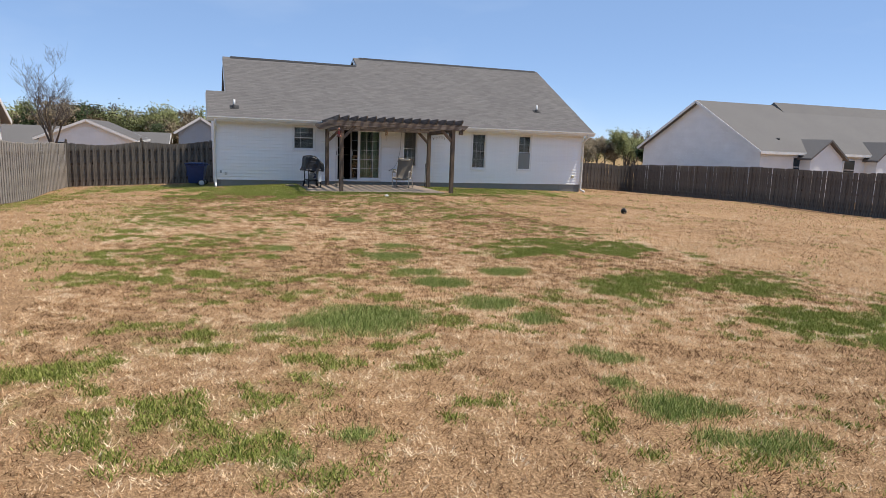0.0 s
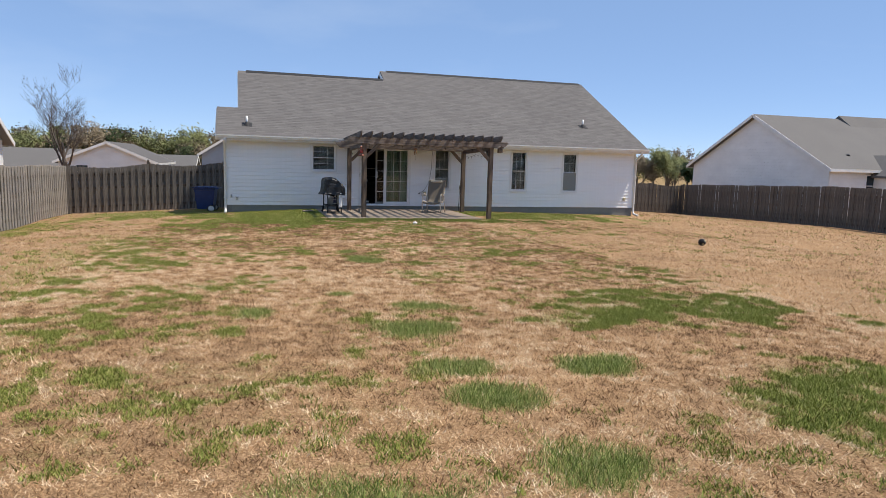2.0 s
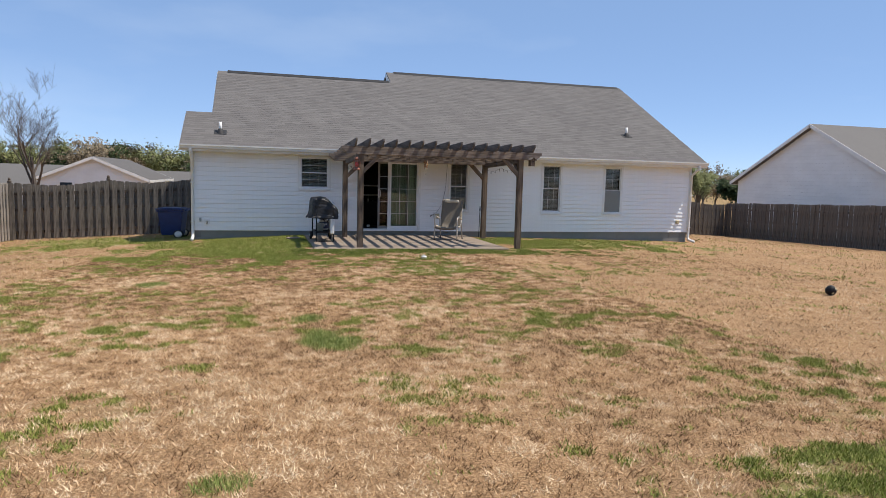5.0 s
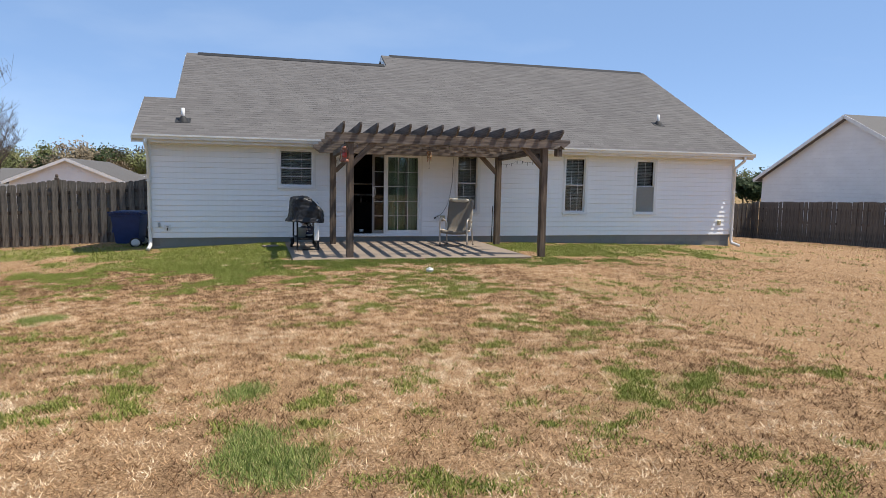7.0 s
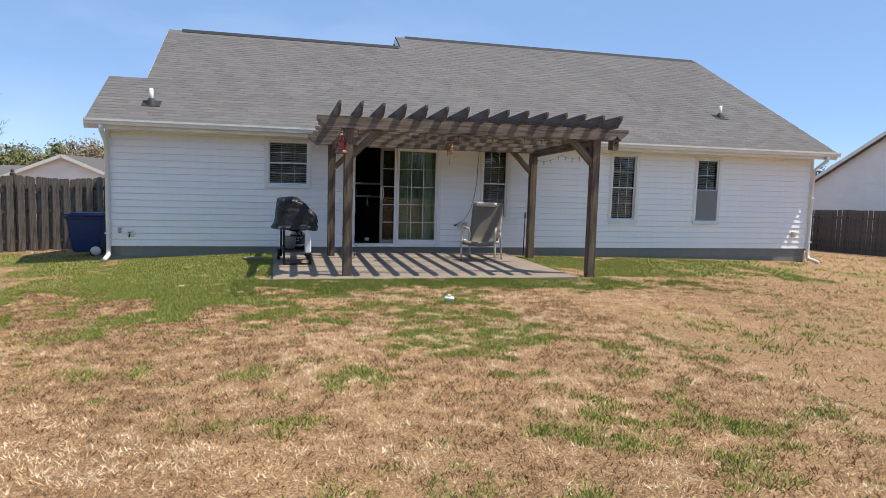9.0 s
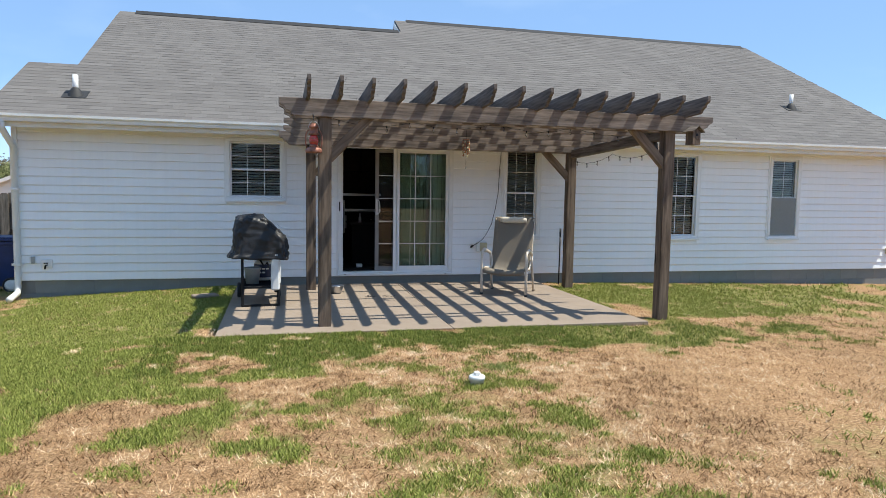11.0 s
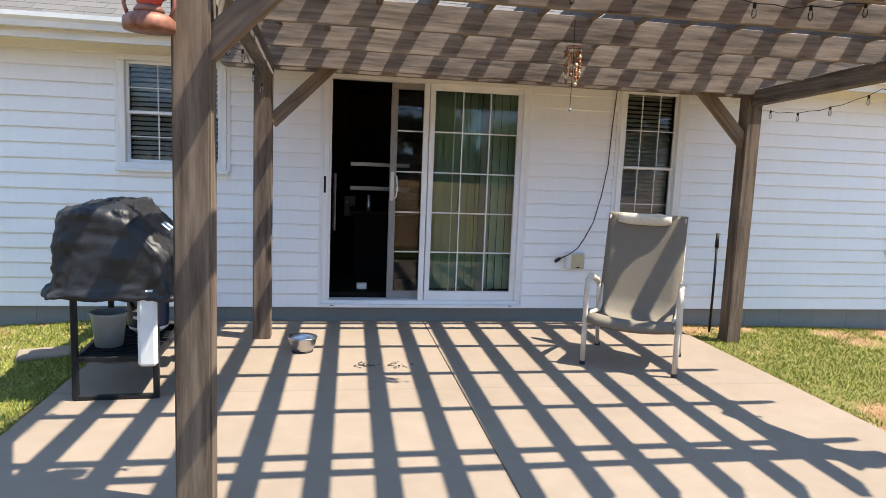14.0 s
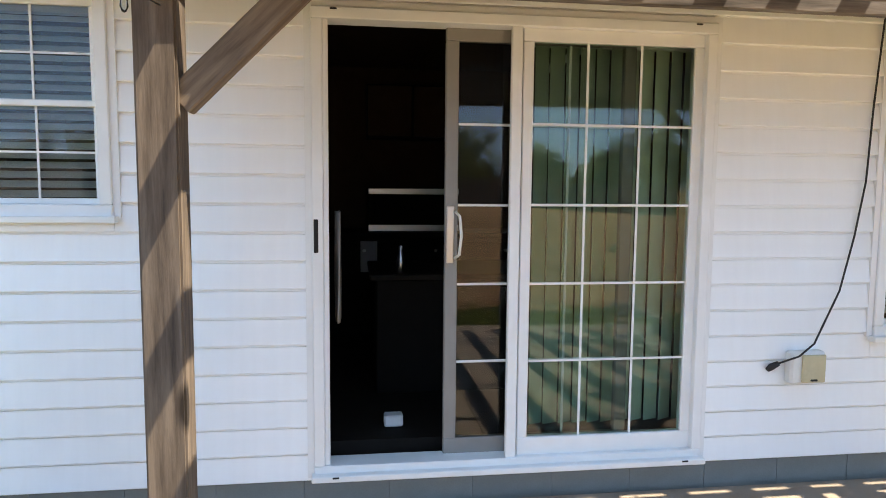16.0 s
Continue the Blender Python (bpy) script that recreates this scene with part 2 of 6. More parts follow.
M["blue"] = plain("blue_plastic", (0.008, 0.032, 0.13), 0.42, 0, 0.15, 6)
M["blue_label"] = plain("blue_label", (0.012, 0.02, 0.06), 0.4, 0, 0.1, 9, 0)
M["chair_frame"] = plain("taupe_aluminium", (0.62, 0.53, 0.43), 0.4, 0, 0.08, 9, 0)
M["sling"] = plain("taupe_mesh_sling", (0.19, 0.16, 0.122), 0.75, 0, 0.1, 90, 0.4)
M["pillow"] = plain("cream_headrest", (0.62, 0.56, 0.45), 0.8, 0, 0.08, 30)
M["rust"] = plain("rusty_copper_enamel", (0.25, 0.105, 0.07), 0.55, 0.3, 0.5, 24)
M["red"] = plain("red_lantern_glass", (0.46, 0.055, 0.045), 0.12, 0.0, 0.25, 22)
M["copper"] = plain("copper_charms", (0.32, 0.14, 0.075), 0.35, 0.8, 0.3, 30)
M["bulb"] = glass("clear_bulb", (0.88, 0.88, 0.86))
M["bark"] = wood("tree_bark", (0.07, 0.055, 0.045), (0.20, 0.17, 0.145), (5, 5, 1), False, 0.95)
M["leaf_spring"] = leaf_mat("spring_leaves", (0.14, 0.155, 0.06), (0.26, 0.27, 0.11))
M["leaf_dark"] = leaf_mat("evergreen_leaves", (0.020, 0.036, 0.012), (0.055, 0.075, 0.025))
M["leaf_bud"] = leaf_mat("budding_twigs", (0.18, 0.145, 0.10), (0.30, 0.24, 0.155))
M["white_wall"] = siding_mat("neighbour_siding", (0.82, 0.83, 0.82))
M["blue_wall"] = siding_mat("blue_grey_siding", (0.30, 0.36, 0.42))
M["window_dark"] = plain("dark_glass", (0.02, 0.03, 0.04), 0.08, 0, 0.1, 2, 0)

for key, gloss in (("black", 0.2), ("cabinet", 0.08), ("dimmed_floor", 0.1), ("room_dimness", 0.1)):
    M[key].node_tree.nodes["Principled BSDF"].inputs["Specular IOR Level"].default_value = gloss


# ---- building helpers ----
def bm_box(bm, c, s, m=None):
    """A box with centre c and sizes s added to bm; m turns it about its centre."""
    t = Matrix.Translation(c) @ (m or Matrix()) @ Matrix.Diagonal((*s, 1))
    return bmesh.ops.create_cube(bm, size=1.0, matrix=t)["verts"]


def rounded(bm, w=0.004, seg=1):
    bmesh.ops.bevel(bm, geom=bm.edges[:], offset=w, segments=seg, affect="EDGES", clamp_overlap=True)
    return bm


def box(c, s, w=0.004, m=None):
    bm = bmesh.new()
    bm_box(bm, c, s, m)
    return rounded(bm, w) if w else bm


def tube(pts, r, n=10, bm=None, closed=True):
    """A tube through pts; r is one radius or one for each point."""
    bm = bm or bmesh.new()
    pts = [Vector(p) for p in pts]
    rs = r if isinstance(r, (list, tuple)) else [r] * len(pts)
    rings, up = [], None
    for i, p in enumerate(pts):
        d = (pts[min(i + 1, len(pts) - 1)] - pts[max(i - 1, 0)]).normalized()
        if up is None:
            up = d.orthogonal().normalized()
        up = (up - d * up.dot(d)).normalized()
        side = d.cross(up)
        rings.append([bm.verts.new(p + rs[i] * (math.cos(a) * up + math.sin(a) * side)) for a in (2 * math.pi * k / n for k in range(n))])
    for a, b in zip(rings, rings[1:]):
        for k in range(n):
            bm.faces.new((a[k], a[(k + 1) % n], b[(k + 1) % n], b[k]))
    if closed:
        bm.faces.new(rings[0][::-1]), bm.faces.new(rings[-1])
    return bm


def lathe(profile, n=20, bm=None, at=(0, 0, 0)):
    """A turned shape from (radius, height) pairs."""
    bm = bm or bmesh.new()
    rings = []
    for r, z in profile:
        rings.append([bm.verts.new((at[0] + r * math.cos(2 * math.pi * k / n), at[1] + r * math.sin(2 * math.pi * k / n), at[2] + z)) for k in range(n)])
    for a, b in zip(rings, rings[1:]):
        for k in range(n):
            bm.faces.new((a[k], a[(k + 1) % n], b[(k + 1) % n], b[k]))
    return bm


def prism(poly, axis, lo, hi):
    """A closed outline of (u, v) pairs pushed out along an axis from lo to hi."""
    bm = bmesh.new()
    def at(u, v, w):
        return {"x": (w, u, v), "y": (u, w, v), "z": (u, v, w)}[axis]
    a, b = [bm.verts.new(at(u, v, lo)) for u, v in poly], [bm.verts.new(at(u, v, hi)) for u, v in poly]
    n = len(poly)
    bm.faces.new(a), bm.faces.new(b[::-1])
    for k in range(n):
        bm.faces.new((a[k], b[k], b[(k + 1) % n], a[(k + 1) % n]))
    bmesh.ops.recalc_face_normals(bm, faces=bm.faces[:])
    return bm


def mesh_of(name, bm, material, smooth=False):
    me = bpy.data.meshes.new(name)
    bm.to_mesh(me)
    bm.free()
    me.materials.append(material)
    if smooth:
        me.shade_smooth()
    return me


def part(name, bm, material, parent=None, label="", smooth=False):
    """One mesh object under a thing or a part (or at top level); bm may be a mesh that other pieces share."""
    me = bm if isinstance(bm, bpy.types.Mesh) else mesh_of(name, bm, material, smooth)
    ob = new(name, me)
    ob.parent = parent
    return tagged(ob, label) if label else ob


def thing(name, at, label, category, group="", kind=""):
    ob = new(name)
    ob.location = at
    ob.empty_display_size = 0.1
    return tagged(ob, label, category, group, kind)


def structure(name, bm, material, label, category, smooth=False):
    return tagged(part(name, bm, material, None, "", smooth), label, category, "", "structure")


def mesh_from(name, verts, faces_n, material, attrs=None):
    """A mesh of separate faces with faces_n corners each, from an array of corners."""
    me = bpy.data.meshes.new(name)
    nv = len(verts)
    nf = nv // faces_n
    me.vertices.add(nv), me.loops.add(nv), me.polygons.add(nf)
    me.vertices.foreach_set("co", verts.astype(np.float32).ravel())
    me.loops.foreach_set("vertex_index", np.arange(nv, dtype=np.int32))
    me.polygons.foreach_set("loop_start", np.arange(0, nv, faces_n, dtype=np.int32))
    me.polygons.foreach_set("loop_total", np.full(nf, faces_n, dtype=np.int32))
    for k, v in (attrs or {}).items():
        a = me.attributes.new(k, "FLOAT", "POINT")
        a.data.foreach_set("value", v.astype(np.float32))
    me.update(calc_edges=True)
    me.materials.append(material)
    return me


RNG = np.random.default_rng(7)


def lattice(x, y, seed):
    h = np.sin(x * 127.1 + y * 311.7 + seed * 74.7) * 43758.5453
    return h - np.floor(h)


def field(x, y, scale, seed=0, octaves=3):
    """Smooth random field from 0 to 1."""
    out, amp, tot = np.zeros_like(x, dtype=float), 1.0, 0.0
    for o in range(octaves):
        u, v = x * scale, y * scale
        i, j = np.floor(u), np.floor(v)
        f, g = u - i, v - j
        f, g = f * f * (3 - 2 * f), g * g * (3 - 2 * g)
        s = seed + o * 13
        out += amp * ((lattice(i, j, s) * (1 - f) + lattice(i + 1, j, s) * f) * (1 - g) + (lattice(i, j + 1, s) * (1 - f) + lattice(i + 1, j + 1, s) * f) * g)
        tot, amp, scale = tot + amp, amp * 0.55, scale * 2.1
    return out / tot


# ---- ground ----
SLAB = (5.75, 10.72, 26.83, 30.60, 0.10)
WALL_Y, SIDE_L, SIDE_R = 30.65, 2.68, 18.78


def ground_z(x, y):
    x, y = np.asarray(x, float), np.asarray(y, float)
    s = np.clip((y - 18) / 10, 0, 1)
    z = 0.09 + 0.0222 * np.clip(26 - np.maximum(y, 8), 0, None)
    z = z - 0.02 * np.clip(x - 9, 0, 9) - 0.05 * np.clip(x - 18, 0, 14) - 0.05 * np.clip(5.5 - x, 0, 12) * s - 0.03 * np.clip(y - 31, 0, 15)
    far = np.clip((np.hypot(x - 8, y - 20) - 35) / 60, 0, 1)
    z = z * (1 - far) - 2.2 * far
    inside = (x > SLAB[0] + 0.03) & (x < SLAB[1] - 0.03) & (y > SLAB[2] + 0.03) & (y < 31)
    bumps = 0.03 * (field(x, y, 0.5, 3) - 0.5) * np.clip((26.5 - y) / 3, 0, 1)
    return np.where(inside, z - 0.08, z + bumps)


TUFTS = [(3.55, 8.8, 0.62, 0.45), (4.94, 13.1, 0.30, 0.22), (4.68, 12.1, 0.30, 0.30), (4.67, 10.9, 0.30, 0.22), (4.72, 10.2, 0.30, 0.25), (4.85, 9.1, 0.36, 0.30), (4.98, 8.5, 0.18, 0.18), (5.72, 10.7, 0.32, 0.20), (4.96, 7.55, 0.13, 0.11), (5.05, 7.34, 0.17, 0.1), (4.75, 6.9, 0.14, 0.15), (4.83, 6.48, 0.24, 0.2), (5.12, 6.36, 0.13, 0.1), (5.02, 5.9, 0.24, 0.17), (4.80, 6.05, 0.14, 0.12), (2.76, 8.71, 0.15, 0.12), (2.94, 6.57, 0.1, 0.08), (2.63, 6.39, 0.1, 0.08), (4.98, 18.2, 0.17, 0.22), (5.1, 17.1, 0.24, 0.34), (4.24, 14.0, 0.14, 0.12), (3.25, 13.16, 0.2, 0.25), (2.9, 21.5, 0.2, 0.2), (8.2, 25.1, 0.12, 0.12)]
PATCHES = [(7.7, 7.5, 1.2, 0.9, 1.0), (7.5, 9.6, 1.5, 0.9, 1.0), (7.7, 12.5, 1.7, 1.2, 1.0), (1.9, 12.9, 1.1, 0.8, 0.6), (1.3, 18.3, 0.9, 1.0, 0.6), (3.3, 9.9, 1.0, 0.7, 0.35), (2.4, 9.8, 0.4, 0.3, 0.5), (5.5, 17.8, 0.4, 0.5, 0.6), (1.9, 17.0, 0.7, 0.9, 0.7), (1.1, 20.6, 0.9, 1.5, 0.6), (3.9, 13.4, 0.35, 0.4, 0.5), (7.64, 20.0, 0.35, 0.35, 0.7), (8.6, 19.8, 0.25, 0.3, 0.6), (4.25, 18.2, 0.3, 0.4, 0.5), (7.6, 17.6, 0.6, 0.5, 0.65), (6.3, 16.5, 0.6, 0.4, 0.45), (7.9, 23.6, 1.0, 1.2, 0.55), (11.7, 22.3, 1.8, 0.8, 0.45), (7.6, 22.4, 1.1, 0.8, 0.75), (6.4, 26.45, 2.2, 0.7, 4.0), (9.0, 26.5, 2.3, 0.65, 4.0), (4.2, 23.2, 0.3, 0.5, 0.5), (5.3, 22.9, 0.7, 0.6, 0.45), (7.6, 20.1, 0.4, 0.25, 0.7), (8.5, 22.1, 0.3, 0.4, 0.6), (10.6, 22.3, 1.4, 0.9, 0.5), (7.2, 24.3, 0.6, 0.6, 0.75), (3.5, 25.3, 0.5, 0.6, 0.6), (4.2, 28.5, 2.4, 3.4, 4.0), (13.8, 29.4, 3.8, 2.2, 1.6), (0.0, 31.5, 3.6, 2.2, 1.3), (-2.6, 27.0, 0.9, 6.0, 0.8), (5.8, 14.6, 0.3, 0.2, 0.4), (8.9, 14.8, 1.0, 1.0, 0.4), (6.0, 19.0, 3.2, 0.5, 0.3), (9.5, 18.0, 2.5, 0.6, 0.3), (11.8, 29.4, 1.6, 2.6, 2.2), (8.6, 27.0, 3.0, 0.4, 0.9)]


def tuft_at(x, y):
    w = 0.6 * (field(x, y, 3.6, 11, 4) - 0.5)
    out = np.zeros_like(x)
    for cx, cy, rx, ry in TUFTS:
        d = np.hypot((x - cx) / rx, (y - cy) / ry)
        out = np.maximum(out, np.clip((1.2 + 2.5 * w - d) / 0.75, 0, 1))
    return out


def patch_at(x, y):
    w = field(x, y, 1.7, 21) - 0.5
    left = np.clip((5.2 - x) / 2.5, 0, 1) * np.clip((21 - y) / 3, 0, 1) + np.clip((y - 20) / 3, 0, 1) * 0.3
    out = (0.26 + 0.24 * left) * np.clip((field(x, y * 1.3, 0.9, 33, 5) - 0.50 + 0.06 * left) / 0.12, 0, 1)
    for cx, cy, rx, ry, a in PATCHES:
        d = np.hypot((x - cx) / rx, (y - cy) / ry)
        out = np.maximum(out, np.minimum(1.6, a * np.clip((1.2 + 2.4 * w - d) / 0.7, 0, 1)))
    return out


def ground_sheet():
    def axis(lo, hi, near_lo, near_hi, step):
        near = np.arange(near_lo, near_hi + 1e-6, step)
        k = np.array([1.0, 2.2, 4, 7, 12, 20, 32, 50, 80, 130, 210, 340, 550, 900, 1500])
        return np.concatenate([near_lo - k[::-1], near, near_hi + k])
    xs, ys = axis(0, 0, -6, 34, 0.2), axis(0, 0, -2, 47, 0.2)
    xx, yy = np.meshgrid(xs, ys)
    zz = ground_z(xx, yy)
    me = bpy.data.meshes.new("ground")
    nx, ny = len(xs), len(ys)
    idx = np.arange(nx * ny).reshape(ny, nx)
    quads = np.stack([idx[:-1, :-1], idx[:-1, 1:], idx[1:, 1:], idx[1:, :-1]], -1).reshape(-1, 4)
    me.from_pydata(np.stack([xx, yy, zz], -1).reshape(-1, 3).tolist(), [], quads.tolist())
    g = np.maximum(tuft_at(xx.ravel(), yy.ravel()), patch_at(xx.ravel(), yy.ravel()))
    far = np.hypot(xx.ravel() - 8, yy.ravel() - 20) > 40
    a = me.attributes.new("green", "FLOAT", "POINT")
    a.data.foreach_set("value", np.where(far, 0.6, g).astype(np.float32))
    me.materials.append(M["soil"])
    me.shade_smooth()
    return tagged(new("ground", me), "dry tan dormant lawn with scattered green patches", "lawn", "", "structure")


def blades(name, label, x, y, length, width, lean, tone, material):
    n = len(x)
    a = RNG.uniform(0, 2 * math.pi, n)
    b = RNG.uniform(0, 2 * math.pi, n)
    base = np.stack([x, y, ground_z(x, y) - 0.004], -1)
    side = np.stack([np.cos(a), np.sin(a), np.zeros(n)], -1) * (width / 2)[:, None]
    tip = base + np.stack([np.cos(b) * np.sin(lean), np.sin(b) * np.sin(lean), np.cos(lean)], -1) * length[:, None]
    v = np.stack([base - side, base + side, tip], 1).reshape(-1, 3)
    ob = new(name, mesh_from(name, v, 3, material, {"tone": np.repeat(tone, 3)}))
    return tagged(ob, label, "grass", "", "stuff")


def lawn():
    sets = []
    for lo_x, hi_x, lo_y, hi_y, dens, size in ((0.8, 9.5, 4.6, 26.9, 6800, 1.0), (9.5, 13.5, 23.5, 30.64, 2300, 1.01), (2.6, 5.75, 26.9, 30.64, 2600, 1.01), (-2.9, 16, 4.6, 31, 620, 1.4), (-2.9, 29, 8, 43, 70, 2.2)):
        n = int((hi_x - lo_x) * (hi_y - lo_y) * dens)
        px, py = RNG.uniform(lo_x, hi_x, n), RNG.uniform(lo_y, hi_y, n)
        if size > 1.1:
            off = ~((px > 0.8) & (px < 9.5) & (py < 26.9)) & ~((px > 9.5) & (px < 13.5) & (py > 23.5) & (py < 30.64)) & ~((px > 2.6) & (px < 5.75) & (py > 26.9) & (py < 30.64))
            if size > 2:
                off &= ~((px < 16) & (py < 31))
            px, py = px[off], py[off]
        sets.append((px, py, np.full(len(px), size)))
    x, y, k = (np.concatenate(c) for c in zip(*sets))
    ok = ~((x > SLAB[0] - 0.02) & (x < SLAB[1] + 0.02) & (y > SLAB[2] - 0.01)) & ~((x > SIDE_L - 0.05) & (x < SIDE_R + 0.05) & (y > WALL_Y - 0.02))
    x, y, k = x[ok], y[ok], k[ok]
    t, p, r = tuft_at(x, y), patch_at(x, y), RNG.uniform(0, 1, len(x))
    is_t = r < t * 0.97
    clump = field(x, y, 6.0, 41)
    is_p = ~is_t & (r < 0.97 * np.clip((clump - 0.62 + 0.25 * p) * 5.5, 0, 1) * np.clip(p * 2.2, 0, 1))
    is_d = ~is_t & ~is_p
    bare = field(x, y, 2.2, 61)
    keep = is_d & (RNG.uniform(0, 1, len(x)) < np.clip(3.0 * field(x, y, 13.0, 51, 2) - 0.5, 0.3, 1))
    m = keep
    n = m.sum()
    tone = np.clip(0.22 + 0.52 * RNG.uniform(0, 1, n) + 0.85 * (bare[m] - 0.5) + 1.3 * (field(x[m], y[m], 19.0, 71, 2) - 0.5) + 1.9 * (field(x[m], y[m], 9.0, 75, 2) - 0.5) + 0.8 * (field(x[m], y[m], 0.4, 81, 2) - 0.5) - 0.22 * np.clip((y[m] - 19) / 4, 0, 1), 0, 1)
    blades("dry_grass", "short matted tan dormant grass blades", x[m], y[m], k[m] * (0.014 + 0.040 * RNG.uniform(0, 1, n) ** 1.6), k[m] * RNG.uniform(0.005, 0.010, n), RNG.uniform(0.55, 1.4, n), tone, M["dry"])
    m = is_t
    xs, ys = np.repeat(x[m], 4), np.repeat(y[m], 4)
    n = len(xs)
    xs, ys = xs + RNG.normal(0, 0.03, n), ys + RNG.normal(0, 0.03, n)
    blades("green_grass_tufts", "taller dark green fescue tufts in the lawn", xs, ys, RNG.uniform(0.02, 0.062, n), RNG.uniform(0.004, 0.007, n), RNG.uniform(0.2, 1.3, n), np.clip(RNG.normal(0.64, 0.22, n), 0, 1), M["green"])
    m = is_p
    xs, ys, ks = np.repeat(x[m], 3), np.repeat(y[m], 3), np.repeat(k[m], 3)
    n = len(xs)
    xs, ys = xs + RNG.normal(0, 0.02, n), ys + RNG.normal(0, 0.02, n)
    blades("low_green_weeds", "low yellowish-green weeds and clover in the lawn", xs, ys, ks * RNG.uniform(0.02, 0.045, n), ks * RNG.uniform(0.006, 0.012, n), RNG.uniform(0.3, 1.3, n), np.clip(RNG.normal(0.5, 0.25, n) - 0.24 * ((xs > 5.2) & (ys > 25.3) & (ys < 26.9)), 0, 1), M["clover"])


ground_sheet()
lawn()


# ---- house structure ----
EAVE_Y, EAVE_Z, SLOPE = 30.25, 2.61, 0.528
ROOF_L, ROOF_M, ROOF_R = 2.40, 3.14, 19.12
STEP_X = 9.17
SID_BOT, SID_TOP = 0.22, 2.66
DOOR = (7.33, 9.22, 0.235, 2.36)
WINDOWS = [(5.60, 6.49, 1.44, 2.41), (10.14, 10.80, 0.84, 2.41), (13.26, 13.96, 0.83, 2.41), (15.48, 16.16, 0.83, 2.39)]
OPENINGS = [DOOR] + WINDOWS


def roof_z(y):
    return EAVE_Z + SLOPE * (y - EAVE_Y)


def wall_cells(lo, hi, bot, top, holes):
    """The rectangles of a wall that its openings leave."""
    xs = sorted({lo, hi, *[v for h in holes for v in h[:2]]})
    zs = sorted({bot, top, *[v for h in holes for v in h[2:]]})
    for a, b in zip(xs, xs[1:]):
        for c, d in zip(zs, zs[1:]):
            if not any(h[0] <= a and b <= h[1] and h[2] <= c and d <= h[3] for h in holes):
                yield a, b, c, d


def back_wall():
    bm = bmesh.new()
    for a, b, c, d in wall_cells(SIDE_L, SIDE_R, SID_BOT, 2.70, OPENINGS):
        bm_box(bm, ((a + b) / 2, WALL_Y + 0.09, (c + d) / 2), (b - a, 0.16, d - c))
    bmesh.ops.remove_doubles(bm, verts=bm.verts[:], dist=1e-5)
    return structure("wall_back", bm, M["trim"], "white vinyl-sided rear wall of the single-storey house", "wall")


def other_walls():
    for name, c, s in (("wall_left", (SIDE_L + 0.08, 36.3, 1.2), (0.16, 11.0, 3.0)), ("wall_right", (SIDE_R - 0.08, 36.3, 1.2), (0.16, 11.0, 3.0)), ("wall_front", (10.73, 41.9, 1.2), (16.1, 0.16, 3.0))):
        structure(name, box(c, s, 0), M["white_wall"], "white vinyl-sided side wall of the house", "wall")
    # Floor, ceiling and inner wall carry the indoor dimness in their colour.
    structure("interior_floor", box((10.73, 36.3, 0.28), (15.7, 10.9, 0.08), 0), M["dimmed_floor"], "floor inside the house, darkened in colour for the dim room", "floor")
    structure("ceiling", box((10.73, 36.3, 2.68), (15.7, 10.9, 0.04), 0), M["room_dimness"], "ceiling inside the house, its dimness put into the colour", "ceiling")
    structure("interior_wall", box((10.73, 30.865, 2.54), (15.7, 0.05, 0.22), 0), M["room_dimness"], "inner face of the rear wall, dimness put into its colour", "wall")


def gables():
    """Triangles of wall under the roof's ends."""
    for name, x, ridge_y, depth in (("gable_wall_right", SIDE_R - 0.12, 36.2, 5.55), ("gable_wall_left", ROOF_M + 0.15, 35.2, 4.5), ("gable_wall_middle", STEP_X + 0.1, 36.2, 5.55)):
        bm = prism([(ridge_y - depth, 2.65), (ridge_y + depth, 2.65), (ridge_y, roof_z(ridge_y) - 0.08)], "x", x - 0.05, x + 0.05)
        structure(name, bm, M["white_wall"], "white-sided gable triangle under the roof", "wall")


